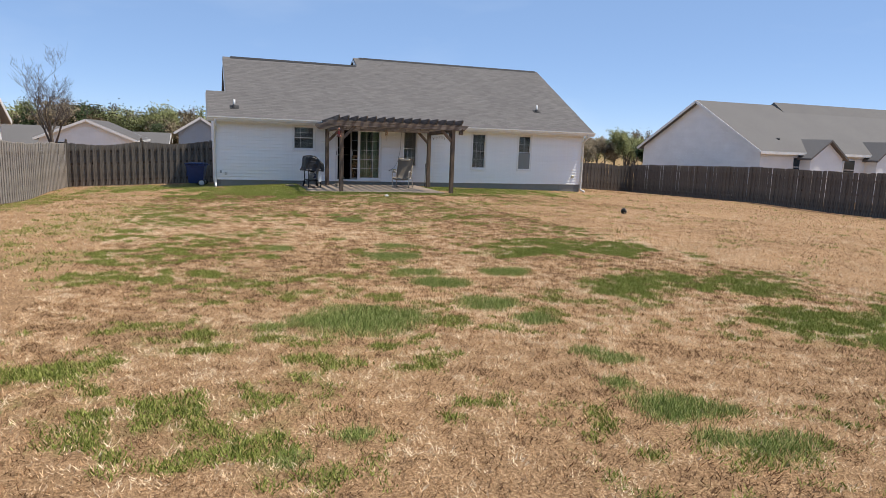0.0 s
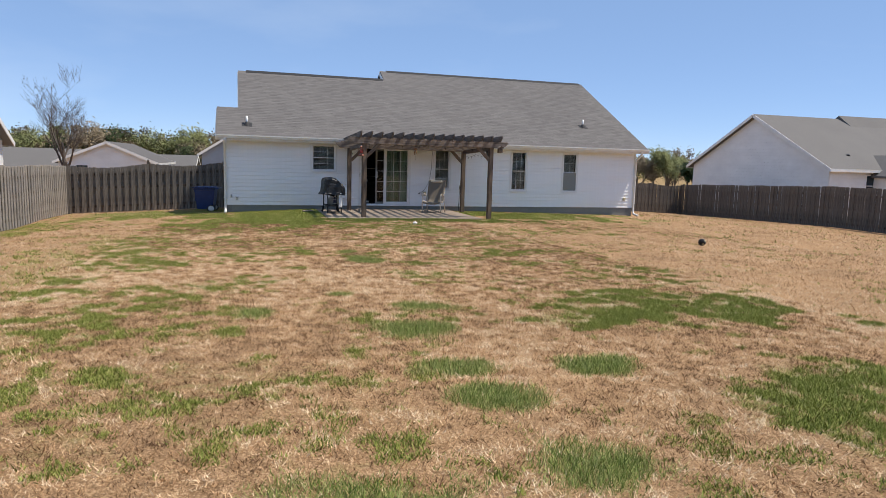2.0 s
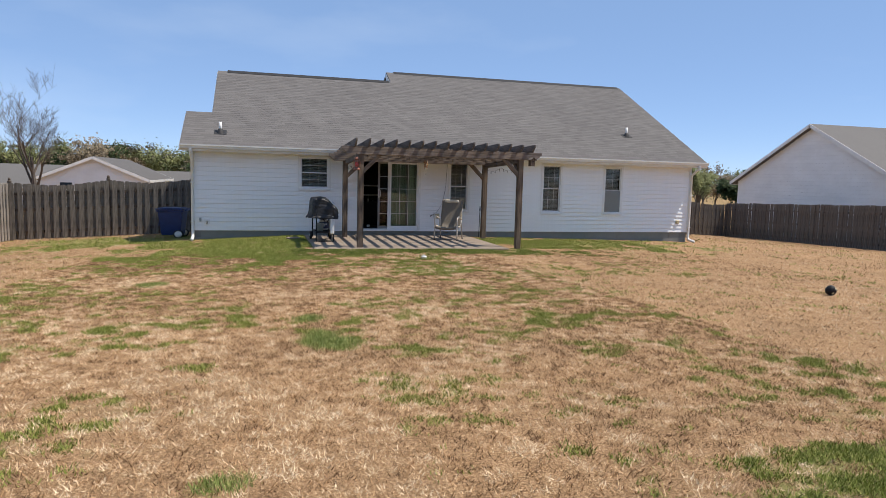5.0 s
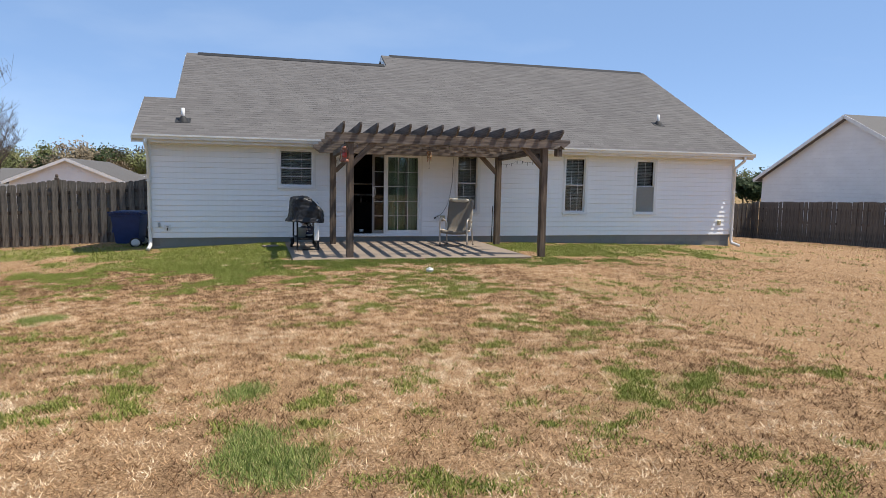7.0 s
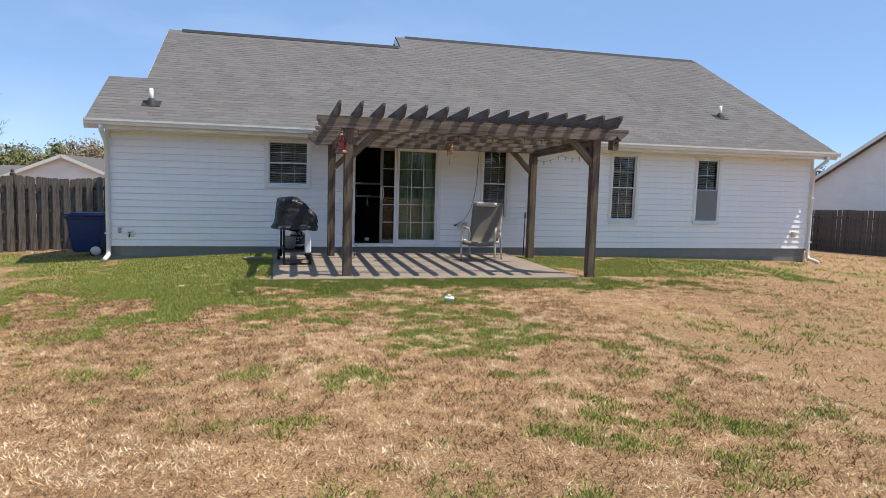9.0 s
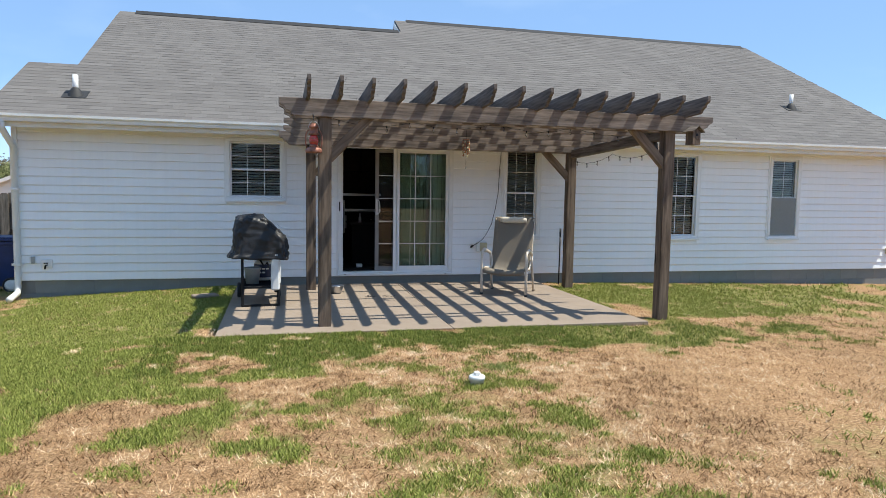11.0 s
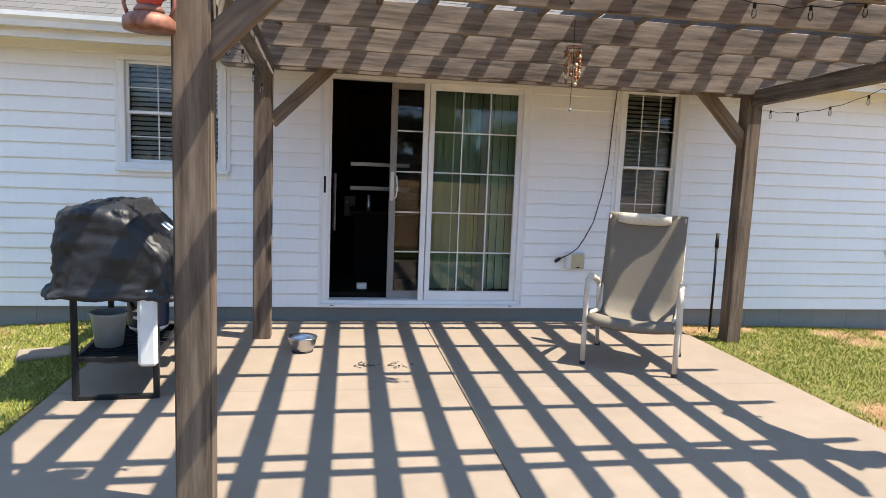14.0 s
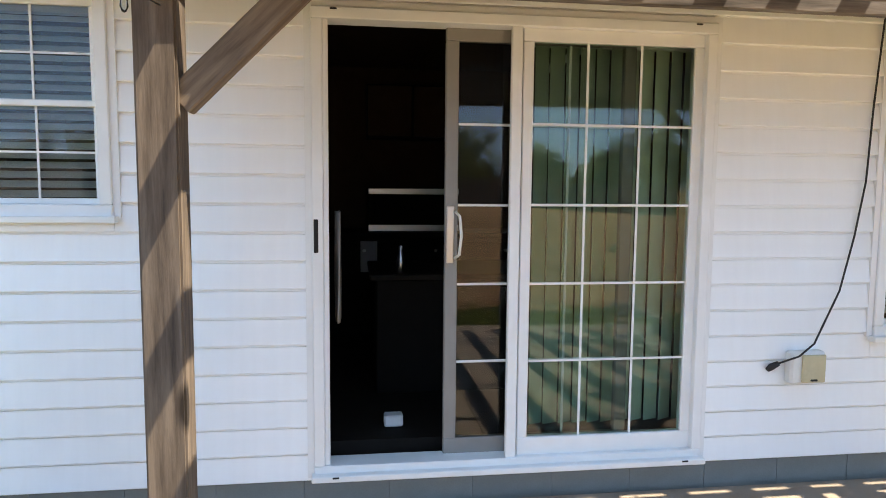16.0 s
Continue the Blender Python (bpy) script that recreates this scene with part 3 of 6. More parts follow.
def roof():
    """Roof decks as thick folded sheets, with shingle tabs, ridge vents, fascia and soffit."""
    decks = [(ROOF_L, ROOF_M, 32.2, 0.0), (ROOF_M, STEP_X, 35.43, 0.0), (STEP_X, ROOF_R, 36.32, 0.0)]
    bm = bmesh.new()
    for a, b, ry, _ in decks:
        t = 0.07
        outline = [(EAVE_Y, EAVE_Z), (ry, roof_z(ry)), (2 * ry - EAVE_Y, EAVE_Z), (2 * ry - EAVE_Y, EAVE_Z - t), (ry, roof_z(ry) - t), (EAVE_Y, EAVE_Z - t)]
        p = prism(outline, "x", a, b)
        me = bpy.data.meshes.new("deck")
        p.to_mesh(me), p.free()
        bm.from_mesh(me)
        bpy.data.meshes.remove(me)
    ob = structure("roof", bm, M["shingle"], "grey-brown asphalt shingle gable roof with a stepped ridge", "roof")
    for a, b, ry in ((ROOF_M + 0.32, STEP_X - 0.06, 35.43), (STEP_X + 0.28, ROOF_R - 0.12, 36.32)):
        v = prism([(ry - 0.15, roof_z(ry - 0.15) + 0.012), (ry, roof_z(ry) + 0.035), (ry + 0.15, roof_z(ry - 0.15) + 0.012), (ry, roof_z(ry) + 0.005)], "x", a, b)
        part("ridge_vent", v, M["ridge"], ob, "black ridge vent strip")
    rake = Matrix.Rotation(math.atan(SLOPE), 4, "X")
    for x, y0, y1 in ((ROOF_L - 0.012, EAVE_Y, 32.2), (ROOF_M - 0.012, 32.2, 35.43), (STEP_X - 0.012, 35.1, 36.32), (ROOF_R + 0.012, EAVE_Y, 36.32)):
        ym, ln = (y0 + y1) / 2, (y1 - y0) / math.cos(math.atan(SLOPE))
        part("rake_board", box((x, ym, roof_z(ym) - 0.12), (0.025, ln, 0.14), 0, rake), M["gutter"], ob, "white metal rake trim")
    part("fascia", box(((ROOF_L + ROOF_R) / 2, EAVE_Y + 0.018, EAVE_Z - 0.10), (ROOF_R - ROOF_L, 0.03, 0.15), 0), M["gutter"], ob, "white metal fascia")
    part("soffit", box(((SIDE_L + ROOF_R - 0.1) / 2, (EAVE_Y + WALL_Y) / 2 + 0.03, EAVE_Z - 0.155 + 0.12), (ROOF_R - SIDE_L - 0.1, 0.40, 0.02), 0), M["soffit"], ob, "cream vinyl soffit")
    return ob


def gutter():
    """K-style gutter along the eave with a downspout at each end."""
    prof = [(0.0, 0.0), (0.0, 0.105), (-0.004, 0.105), (-0.006, 0.008), (-0.075, 0.008), (-0.085, 0.05), (-0.105, 0.075), (-0.105, 0.105), (-0.115, 0.105), (-0.115, 0.07), (-0.093, 0.045), (-0.083, 0.0)]
    g = thing("gutter", (0, EAVE_Y, EAVE_Z - 0.105), "white aluminium gutter along the rear eave", "gutter", "", "structure")
    part("trough", prism(prof, "x", ROOF_L, ROOF_R), M["gutter"], g)
    for x in np.linspace(ROOF_L + 0.02, ROOF_R - 0.02, 12):
        part("hanger", box((x, -0.057, 0.100), (0.02, 0.11, 0.006), 0), M["gutter"], g)
    for x in (ROOF_L + 0.003, ROOF_R - 0.003):
        part("end_cap", box((x, -0.057, 0.052), (0.006, 0.116, 0.108), 0), M["gutter"], g)
    for x, out in ((SIDE_L - 0.0, -1), (SIDE_R + 0.02, 1)):
        base = float(ground_z(x, 30.5)) + 0.02
        d = thing("downspout", (x, WALL_Y, base), "white aluminium downspout at the house corner", "downspout", "downspouts", "structure")
        h = EAVE_Z - 0.1 - base
        pts = [(0.0, -0.45, h), (0.0, -0.45, h - 0.10), (0.0, -0.055, h - 0.34), (0.0, -0.055, 0.17), (0.0, -0.10, 0.08), (0.0, -0.42, 0.03)]
        part("pipe", tube(pts, 0.045, 8), M["gutter"], d, "", True)
        for z in (0.5, 1.6):
            part("strap", box((0, -0.055, z), (0.12, 0.10, 0.03), 0), M["gutter"], d)


def foundation():
    """Grey block foundation: a core with two courses of blocks in front."""
    bm = bmesh.new()
    bm_box(bm, ((SIDE_L + SIDE_R) / 2, WALL_Y + 0.10, -0.2), (SIDE_R - SIDE_L - 0.02, 0.16, 0.838))
    core = structure("foundation", bm, M["mortar"], "painted grey concrete block foundation below the siding", "foundation")
    me = mesh_of("block", box((0, 0, 0), (0.3985, 0.03, 0.1985), 0.0015), M["block"])
    for row in range(3):
        z = 0.22 - 0.1 - 0.2 * row
        x = SIDE_L + (0.2 if row % 2 else 0.4)
        while x < SIDE_R - 0.15:
            b = part("block", me, None, core)
            b.location = (x, WALL_Y + 0.0305, z)
            x += 0.4
    return core


def slab():
    """Patio of four poured panels with a tooled joint each way."""
    x0, x1, y0, y1, z = SLAB
    s = structure("patio", box(((x0 + x1) / 2, (y0 + y1) / 2, z - 0.09), (x1 - x0 - 0.03, y1 - y0 - 0.03, 0.14), 0), M["mortar"], "tan poured concrete patio slab with tooled joints", "patio")
    for a, b in ((x0, 8.286), (8.292, x1)):
        for c, d in ((y0, 28.686), (28.692, y1)):
            part("slab_panel", box(((a + b) / 2, (c + d) / 2, z - 0.05), (b - a, d - c, 0.10), 0.004), M["slab"], s)


def pane_bm(c, s):
    """A glass sheet: its outer face reflects, the others are clear."""
    bm = box(c, s, 0)
    for f in bm.faces:
        f.material_index = 0 if f.normal.y < -0.5 else 1
    return bm


def glaze(ob):
    ob.data.materials.append(M["clear"])
    ob.visible_shadow = False
    return ob


def window(k, x0, x1, z0, z1, cols, screen):
    """Double-hung vinyl window with grilles, blinds and glass."""
    name = "window_%d" % k
    w, h, y = x1 - x0, z1 - z0, WALL_Y
    t = thing(name, ((x0 + x1) / 2, y, z0), "white vinyl double-hung window with closed horizontal blinds", "window", "rear windows", "structure")
    f = 0.055
    bm = bmesh.new()
    for c, s in (((0, 0.01, f / 2), (w, 0.09, f)), ((0, 0.01, h - f / 2), (w, 0.09, f)), ((-w / 2 + f / 2, 0.01, h / 2), (f, 0.09, h - 2 * f)), ((w / 2 - f / 2, 0.01, h / 2), (f, 0.09, h - 2 * f))):
        bm_box(bm, c, s)
    part("window_frame", rounded(bm, 0.005), M["trim"], t)
    part("sill", box((0, -0.045, -0.008), (w + 0.04, 0.05, 0.03), 0.004), M["trim"], t)
    iw, mid = w - 2 * f, h / 2
    for nm, za, zb, yo in (("upper_sash", mid - 0.015, h - f, 0.02), ("lower_sash", f, mid + 0.015, 0.035)):
        sh, zc, r = zb - za, (za + zb) / 2, 0.026
        bm = bmesh.new()
        for c, s in (((0, yo, za + r / 2), (iw, 0.03, r)), ((0, yo, zb - r / 2), (iw, 0.03, r)), ((-iw / 2 + r / 2, yo, zc), (r, 0.03, sh - 2 * r)), ((iw / 2 - r / 2, yo, zc), (r, 0.03, sh - 2 * r))):
            bm_box(bm, c, s)
        sash = part(nm, rounded(bm, 0.003), M["trim"], t)
        glaze(part("pane", pane_bm((0, yo + 0.004, zc), (iw - 2 * r, 0.004, sh - 2 * r)), M["glass"], sash))
        for i in range(1, cols):
            part("muntin", box((-iw / 2 + iw * i / cols, yo - 0.003, zc), (0.009, 0.006, sh - 2 * r), 0), M["trim"], sash)
        part("muntin", box((0, yo - 0.0045, zc), (iw - 2 * r, 0.006, 0.009), 0), M["trim"], sash)
    blind = part("blind", box((0, 0.115, h - f - 0.02), (iw - 0.02, 0.05, 0.04), 0.003), M["slat"], t, "white horizontal blind")
    me = mesh_of("slat", box((0, 0, 0), (iw - 0.03, 0.046, 0.003), 0), M["slat"])
    n = int((h - 2 * f - 0.05) / 0.042)
    for i in range(n):
        s = part("slat", me, None, blind)
        s.matrix_basis = pose(0, 0.115, h - f - 0.06 - i * 0.042, 38)
    if k == 4:
        part("insect_screen", box((0, -0.012, h * 0.27), (iw, 0.004, h * 0.46), 0), M["mesh"], t, "grey insect screen over the lower sash").visible_shadow = False
    # Dark sheet added behind the blind, standing in for the unlit room.
    part("dark_backing_sheet", box((0, 0.17, h / 2), (w + 0.1, 0.01, h + 0.1), 0), M["room_dimness"], t, "dark sheet added behind the blind for the room's dimness") if screen else None


def siding():
    """Courses of lapped vinyl boards, cut round the openings."""
    wall = bpy.data.objects["wall_back"]
    e = 0.127
    n = int(round((SID_TOP - SID_BOT) / e))
    e = (SID_TOP - SID_BOT) / n
    made = {}
    for i in range(n):
        z = SID_BOT + i * e
        cuts = sorted({SIDE_L, SIDE_R, *[v for h in OPENINGS if h[2] < z + e and h[3] > z for v in h[:2]]})
        for a, b in zip(cuts, cuts[1:]):
            lo, hi = 0.0, e
            for h in OPENINGS:
                if h[0] <= a + 1e-6 and b <= h[1] + 1e-6 and h[2] < z + e - 1e-6 and h[3] > z + 1e-6:
                    if h[2] <= z and h[3] >= z + e:
                        lo = hi
                    elif h[2] > z:
                        hi = min(hi, h[2] - z)
                    else:
                        lo = max(lo, h[3] - z)
            if hi - lo < 0.01:
                continue
            out = lambda q: -0.003 - 0.018 * (1 - q / e)
            key = (round(b - a, 3), round(lo, 3), round(hi, 3))
            if key not in made:
                prof = [(0.008, lo), (out(lo) + 0.004, lo), (out(lo), lo + 0.004), (out((lo + hi) / 2), (lo + hi) / 2), (out(hi - 0.013), hi - 0.013), (0.004, hi - 0.011), (0.004, hi), (0.008, hi)]
                made[key] = mesh_of("siding_board", prism(prof, "x", -(b - a) / 2 + 0.001, (b - a) / 2 - 0.001), M["siding"])
            s = part("siding_board", made[key], None, wall)
            s.location = ((a + b) / 2, WALL_Y, z)
    for x in (SIDE_L + 0.005, SIDE_R - 0.005):
        part("corner_post", box((x, WALL_Y - 0.012, (SID_BOT + SID_TOP) / 2), (0.075, 0.04, SID_TOP - SID_BOT), 0.006), M["trim"], wall, "white vinyl corner post")
    part("frieze", box(((SIDE_L + SIDE_R) / 2, WALL_Y - 0.010, 2.61), (SIDE_R - SIDE_L - 0.1, 0.02, 0.05), 0.003), M["trim"], wall, "white vinyl top trim")
    for h in OPENINGS:
        bm = bmesh.new()
        for a, b, c, d in ((h[0] - 0.03, h[1] + 0.03, h[3], h[3] + 0.03), (h[0] - 0.03, h[0], h[2], h[3]), (h[1], h[1] + 0.03, h[2], h[3])):
            bm_box(bm, ((a + b) / 2, WALL_Y - 0.011, (c + d) / 2), (b - a, 0.022, d - c))
        part("j_channel", bm, M["trim"], wall, "white vinyl channel round the opening")


def shingles():
    ob = bpy.data.objects["roof"]
    ang = math.atan(SLOPE)
    tab = mesh_of("shingle", prism([(-0.003, 0.0), (0.148, 0.003), (0.148, 0.0055), (0.0, 0.008)], "x", -0.1505, 0.1505), M["shingle"])
    verts, made, rows = [], 0, int((36.32 - EAVE_Y) / math.cos(ang) / 0.14)
    for r in range(rows):
        s = r * 0.14 - 0.02
        y, z = EAVE_Y + s * math.cos(ang), EAVE_Z + s * math.sin(ang)
        lo = ROOF_L if y < 32.1 else ROOF_M if y < 35.1 else STEP_X
        x = lo + 0.15 - (0.1 * (r % 3))
        while x < ROOF_R + 0.1:
            c = min(max(x, lo + 0.15), ROOF_R - 0.15)
            if made < 300 and r < 7 and 4.5 < c < 17.5:
                o = part("shingle", tab, None, ob)
                o.matrix_basis = pose(c, y, z, math.degrees(ang))
                made += 1
            else:
                a, b = c - 0.1495, c + 0.1495
                j = 0.003 * math.sin(12.9 * r + 7.1 * x)
                def at(px, u, v):
                    return (px, y + u * math.cos(ang) - v * math.sin(ang), z + u * math.sin(ang) + v * math.cos(ang))
                verts += [at(a, 0, 0.008 + 0.5 * j), at(b, 0, 0.008 + 0.5 * j), at(b, 0.148, 0.005), at(a, 0.148, 0.005)]
                verts += [at(a, -0.004, 0), at(b, -0.004, 0), at(b, 0, 0.008 + 0.5 * j), at(a, 0, 0.008 + 0.5 * j)]
            x += 0.305
    me = mesh_from("shingle_field", np.array(verts), 4, M["shingle"])
    f = new("shingle_field", me)
    f.parent = ob
    tagged(f, "", "", "", "stuff")
    for x, y in ((3.42, 30.98), (17.0, 31.95)):
        v = thing("vent_pipe", (x, y, roof_z(y)), "white plastic plumbing vent pipe with a black boot on the roof", "vent pipe", "roof vents")
        part("pipe", lathe([(0.0, 0.0), (0.04, 0.0), (0.04, 0.30), (0.033, 0.30), (0.033, 0.1)], 14), M["white_plastic"], v, "", True)
        part("boot", lathe([(0.13, -0.05), (0.09, 0.05), (0.055, 0.10), (0.042, 0.11)], 14), M["rubber"], v, "black rubber boot", True)
        part("flashing", box((0, 0, 0.012), (0.34, 0.30, 0.012), 0.002, Matrix.Rotation(ang, 4, "X")), M["rubber"], v)


back_wall()
other_walls()
gables()
roof()
gutter()
foundation()
slab()
for i, (wd, cols) in enumerate(zip(WINDOWS, (3, 3, 3, 2))):
    window(i + 1, *wd, cols, i in (2, 3))


# ---- sliding door ----
def frame_bm(x0, x1, z0, z1, y, d, sw, top, bot, w=0.004):
    bm = bmesh.new()
    for c, s in ((((x0 + x1) / 2, y, z0 + bot / 2), (x1 - x0, d, bot)), (((x0 + x1) / 2, y, z1 - top / 2), (x1 - x0, d, top)), ((x0 + sw / 2, y, (z0 + bot + z1 - top) / 2), (sw, d, z1 - z0 - top - bot)), ((x1 - sw / 2, y, (z0 + bot + z1 - top) / 2), (sw, d, z1 - z0 - top - bot))):
        bm_box(bm, c, s)
    return rounded(bm, w)


def sliding_door():
    x0, x1, z0, z1 = DOOR
    t = thing("door_1", (0, WALL_Y, 0), "white vinyl sliding patio door standing half open", "sliding door", "", "structure")
    part("door_frame", frame_bm(x0, x1, z0, z1, 0.02, 0.13, 0.05, 0.05, 0.06), M["trim"], t)
    part("threshold", box(((x0 + x1) / 2, -0.055, z0 + 0.012), (x1 - x0 + 0.02, 0.06, 0.03), 0.005), M["trim"], t)
    mid = 8.31
    fixed = part("fixed_panel", frame_bm(mid - 0.02, x1 - 0.045, z0 + 0.055, z1 - 0.048, 0.012, 0.045, 0.05, 0.06, 0.09), M["trim"], t)
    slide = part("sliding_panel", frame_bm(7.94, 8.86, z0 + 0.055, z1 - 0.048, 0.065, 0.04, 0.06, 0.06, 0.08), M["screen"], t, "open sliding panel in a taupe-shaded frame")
    part("screen_track_stile", box((mid - 0.055, -0.02, (z0 + z1) / 2), (0.05, 0.03, z1 - z0 - 0.1), 0.004), M["trim"], t)
    part("screen_stile", box((x0 + 0.062, -0.015, (z0 + z1) / 2), (0.024, 0.03, z1 - z0 - 0.1), 0.004), M["trim"], t)
    for nm, p, a, b, y in (("fixed", fixed, mid + 0.03, x1 - 0.095, 0.012), ("slide", slide, 8.0, 8.8, 0.065)):
        za, zb = z0 + 0.055 + (0.09 if nm == "fixed" else 0.08), z1 - 0.108
        glaze(part("pane", pane_bm(((a + b) / 2, y - 0.004, (za + zb) / 2), (b - a, 0.005, zb - za)), M["glass_green"] if nm == "fixed" else M["glass"], p))
        for i in (1, 2):
            part("muntin", box((a + (b - a) * i / 3, y - 0.0105, (za + zb) / 2), (0.012, 0.006, zb - za), 0.002), M["trim"], p)
        for i in (1, 2, 3, 4):
            part("muntin", box(((a + b) / 2, y - 0.012, za + (zb - za) * i / 5), (b - a, 0.006, 0.012), 0.002), M["trim"], p)
    h = part("handle", tube([(7.985, 0.03, 1.25), (8.0, -0.015, 1.27), (8.008, -0.022, 1.36), (8.0, -0.015, 1.45), (7.985, 0.03, 1.47)], 0.007, 8), M["gutter"], slide, "pale pull handle", True)
    part("lock_plate", box((7.965, 0.042, 1.36), (0.035, 0.008, 0.27), 0.003), M["steel"], slide)
    part("latch_slot", box((x0 + 0.018, -0.047, 1.36), (0.02, 0.006, 0.15), 0.003), M["black"], t, "black latch recess")
    for x, z in ((x0 + 0.10, z0 + 0.02), (x1 - 0.10, z0 + 0.02), (x0 + 0.10, z1 + 0.01), (x1 - 0.10, z1 + 0.01)):
        part("weep_cover", box((x, -0.048 if z > 1 else -0.087, z - (0.02 if z > 1 else 0.0)), (0.03, 0.005, 0.007), 0), M["black"], t)


sliding_door()


# ---- pergola ----
def scroll_board(length, h, th, axis, material_name):
    """A board on edge with scrolled ends, along x or y, from 0 to length; its underside at z = 0."""
    e = 0.17
    low = [(e, 0.0), (e * 0.82, 0.012), (e * 0.74, 0.035), (e * 0.55, 0.055), (e * 0.42, 0.062), (e * 0.34, h * 0.5), (e * 0.2, h * 0.56), (e * 0.05, h * 0.62), (0.0, h * 0.70)]
    out = low[::1] + [(0.0, h)] + [(length, h)] + [(length - u, v) for u, v in low[::-1]]
    bm = prism(out, "y" if axis == "x" else "x", -th / 2, th / 2)
    return rounded(bm, 0.003)


def pergola():
    px0, px1, py0, py1 = 6.905, 11.10, 27.20, 30.02
    t = thing("pergola", (0, 0, 0), "dark weathered wooden pergola with scrolled rafter tails over the patio", "pergola")
    zb, hb, drop = 2.40, 0.19, 0.039

    def low(y):
        return zb - drop * (y - py0)

    me = mesh_of("post", rounded(box((0, 0, 1.2), (0.14, 0.14, 2.50), 0), 0.008, 2), M["post"])
    for x, y in ((px0 - 0.015, py0), (px1, py0), (px1, py1), (px0 - 0.04, py1)):
        p = part("post", me, None, t)
        p.location = (x, y, 0.02)
        p.rotation_euler = (0, 0, radians(90 * int(x + y)))
    beam = mesh_of("beam", scroll_board(5.26, hb, 0.042, "x", ""), M["beam"])
    for y in (py0 - 0.092, py0 + 0.092, py1 - 0.092, py1 + 0.092):
        part("beam", beam, None, t).location = (6.40, y, low(y))
    pur = mesh_of("purlin", scroll_board(5.10, hb - 0.03, 0.04, "x", ""), M["beam"])
    for y in (27.91, 28.61, 29.32):
        part("purlin", pur, None, t).location = (6.46, y, low(y) + 0.03)
    raf = mesh_of("rafter", scroll_board(4.05, 0.185, 0.04, "y", ""), M["rafter"])
    for i in range(15):
        r = part("rafter", raf, None, t)
        r.location = (6.70 + i * 0.326, 26.62, low(26.62) + hb - 0.025 + 0.004 * math.sin(i * 2.3))
        r.rotation_euler = (-math.atan(drop), 0, radians(0.4 * math.sin(i * 5.1)))
    for x in (px0, px1):
        part("side_beam", box((x, (py0 + py1) / 2, low((py0 + py1) / 2) - 0.02), (0.09, py1 - py0 - 0.14, 0.135), 0.005, Matrix.Rotation(-math.atan(drop), 4, "X")), M["rafter"], t)
    for x, y, sx in ((px0, py0, 1), (px0, py1, 1), (px1, py0, -1), (px1, py1, -1)):
        k = part("brace", box((0, 0, 0), (0.79, 0.085, 0.10), 0.005), M["brace"], t)
        k.location, k.rotation_euler = (x + sx * 0.30, y, low(y) - 0.15), (0, radians(-45 * sx), 0)
    for x in (px0, px1):
        k = part("brace", box((0, 0, 0), (0.085, 0.74, 0.09), 0.005), M["rafter"], t)
        k.location, k.rotation_euler = (x, py0 + 0.29, zb - 0.17), (radians(45), 0, 0)


pergola()


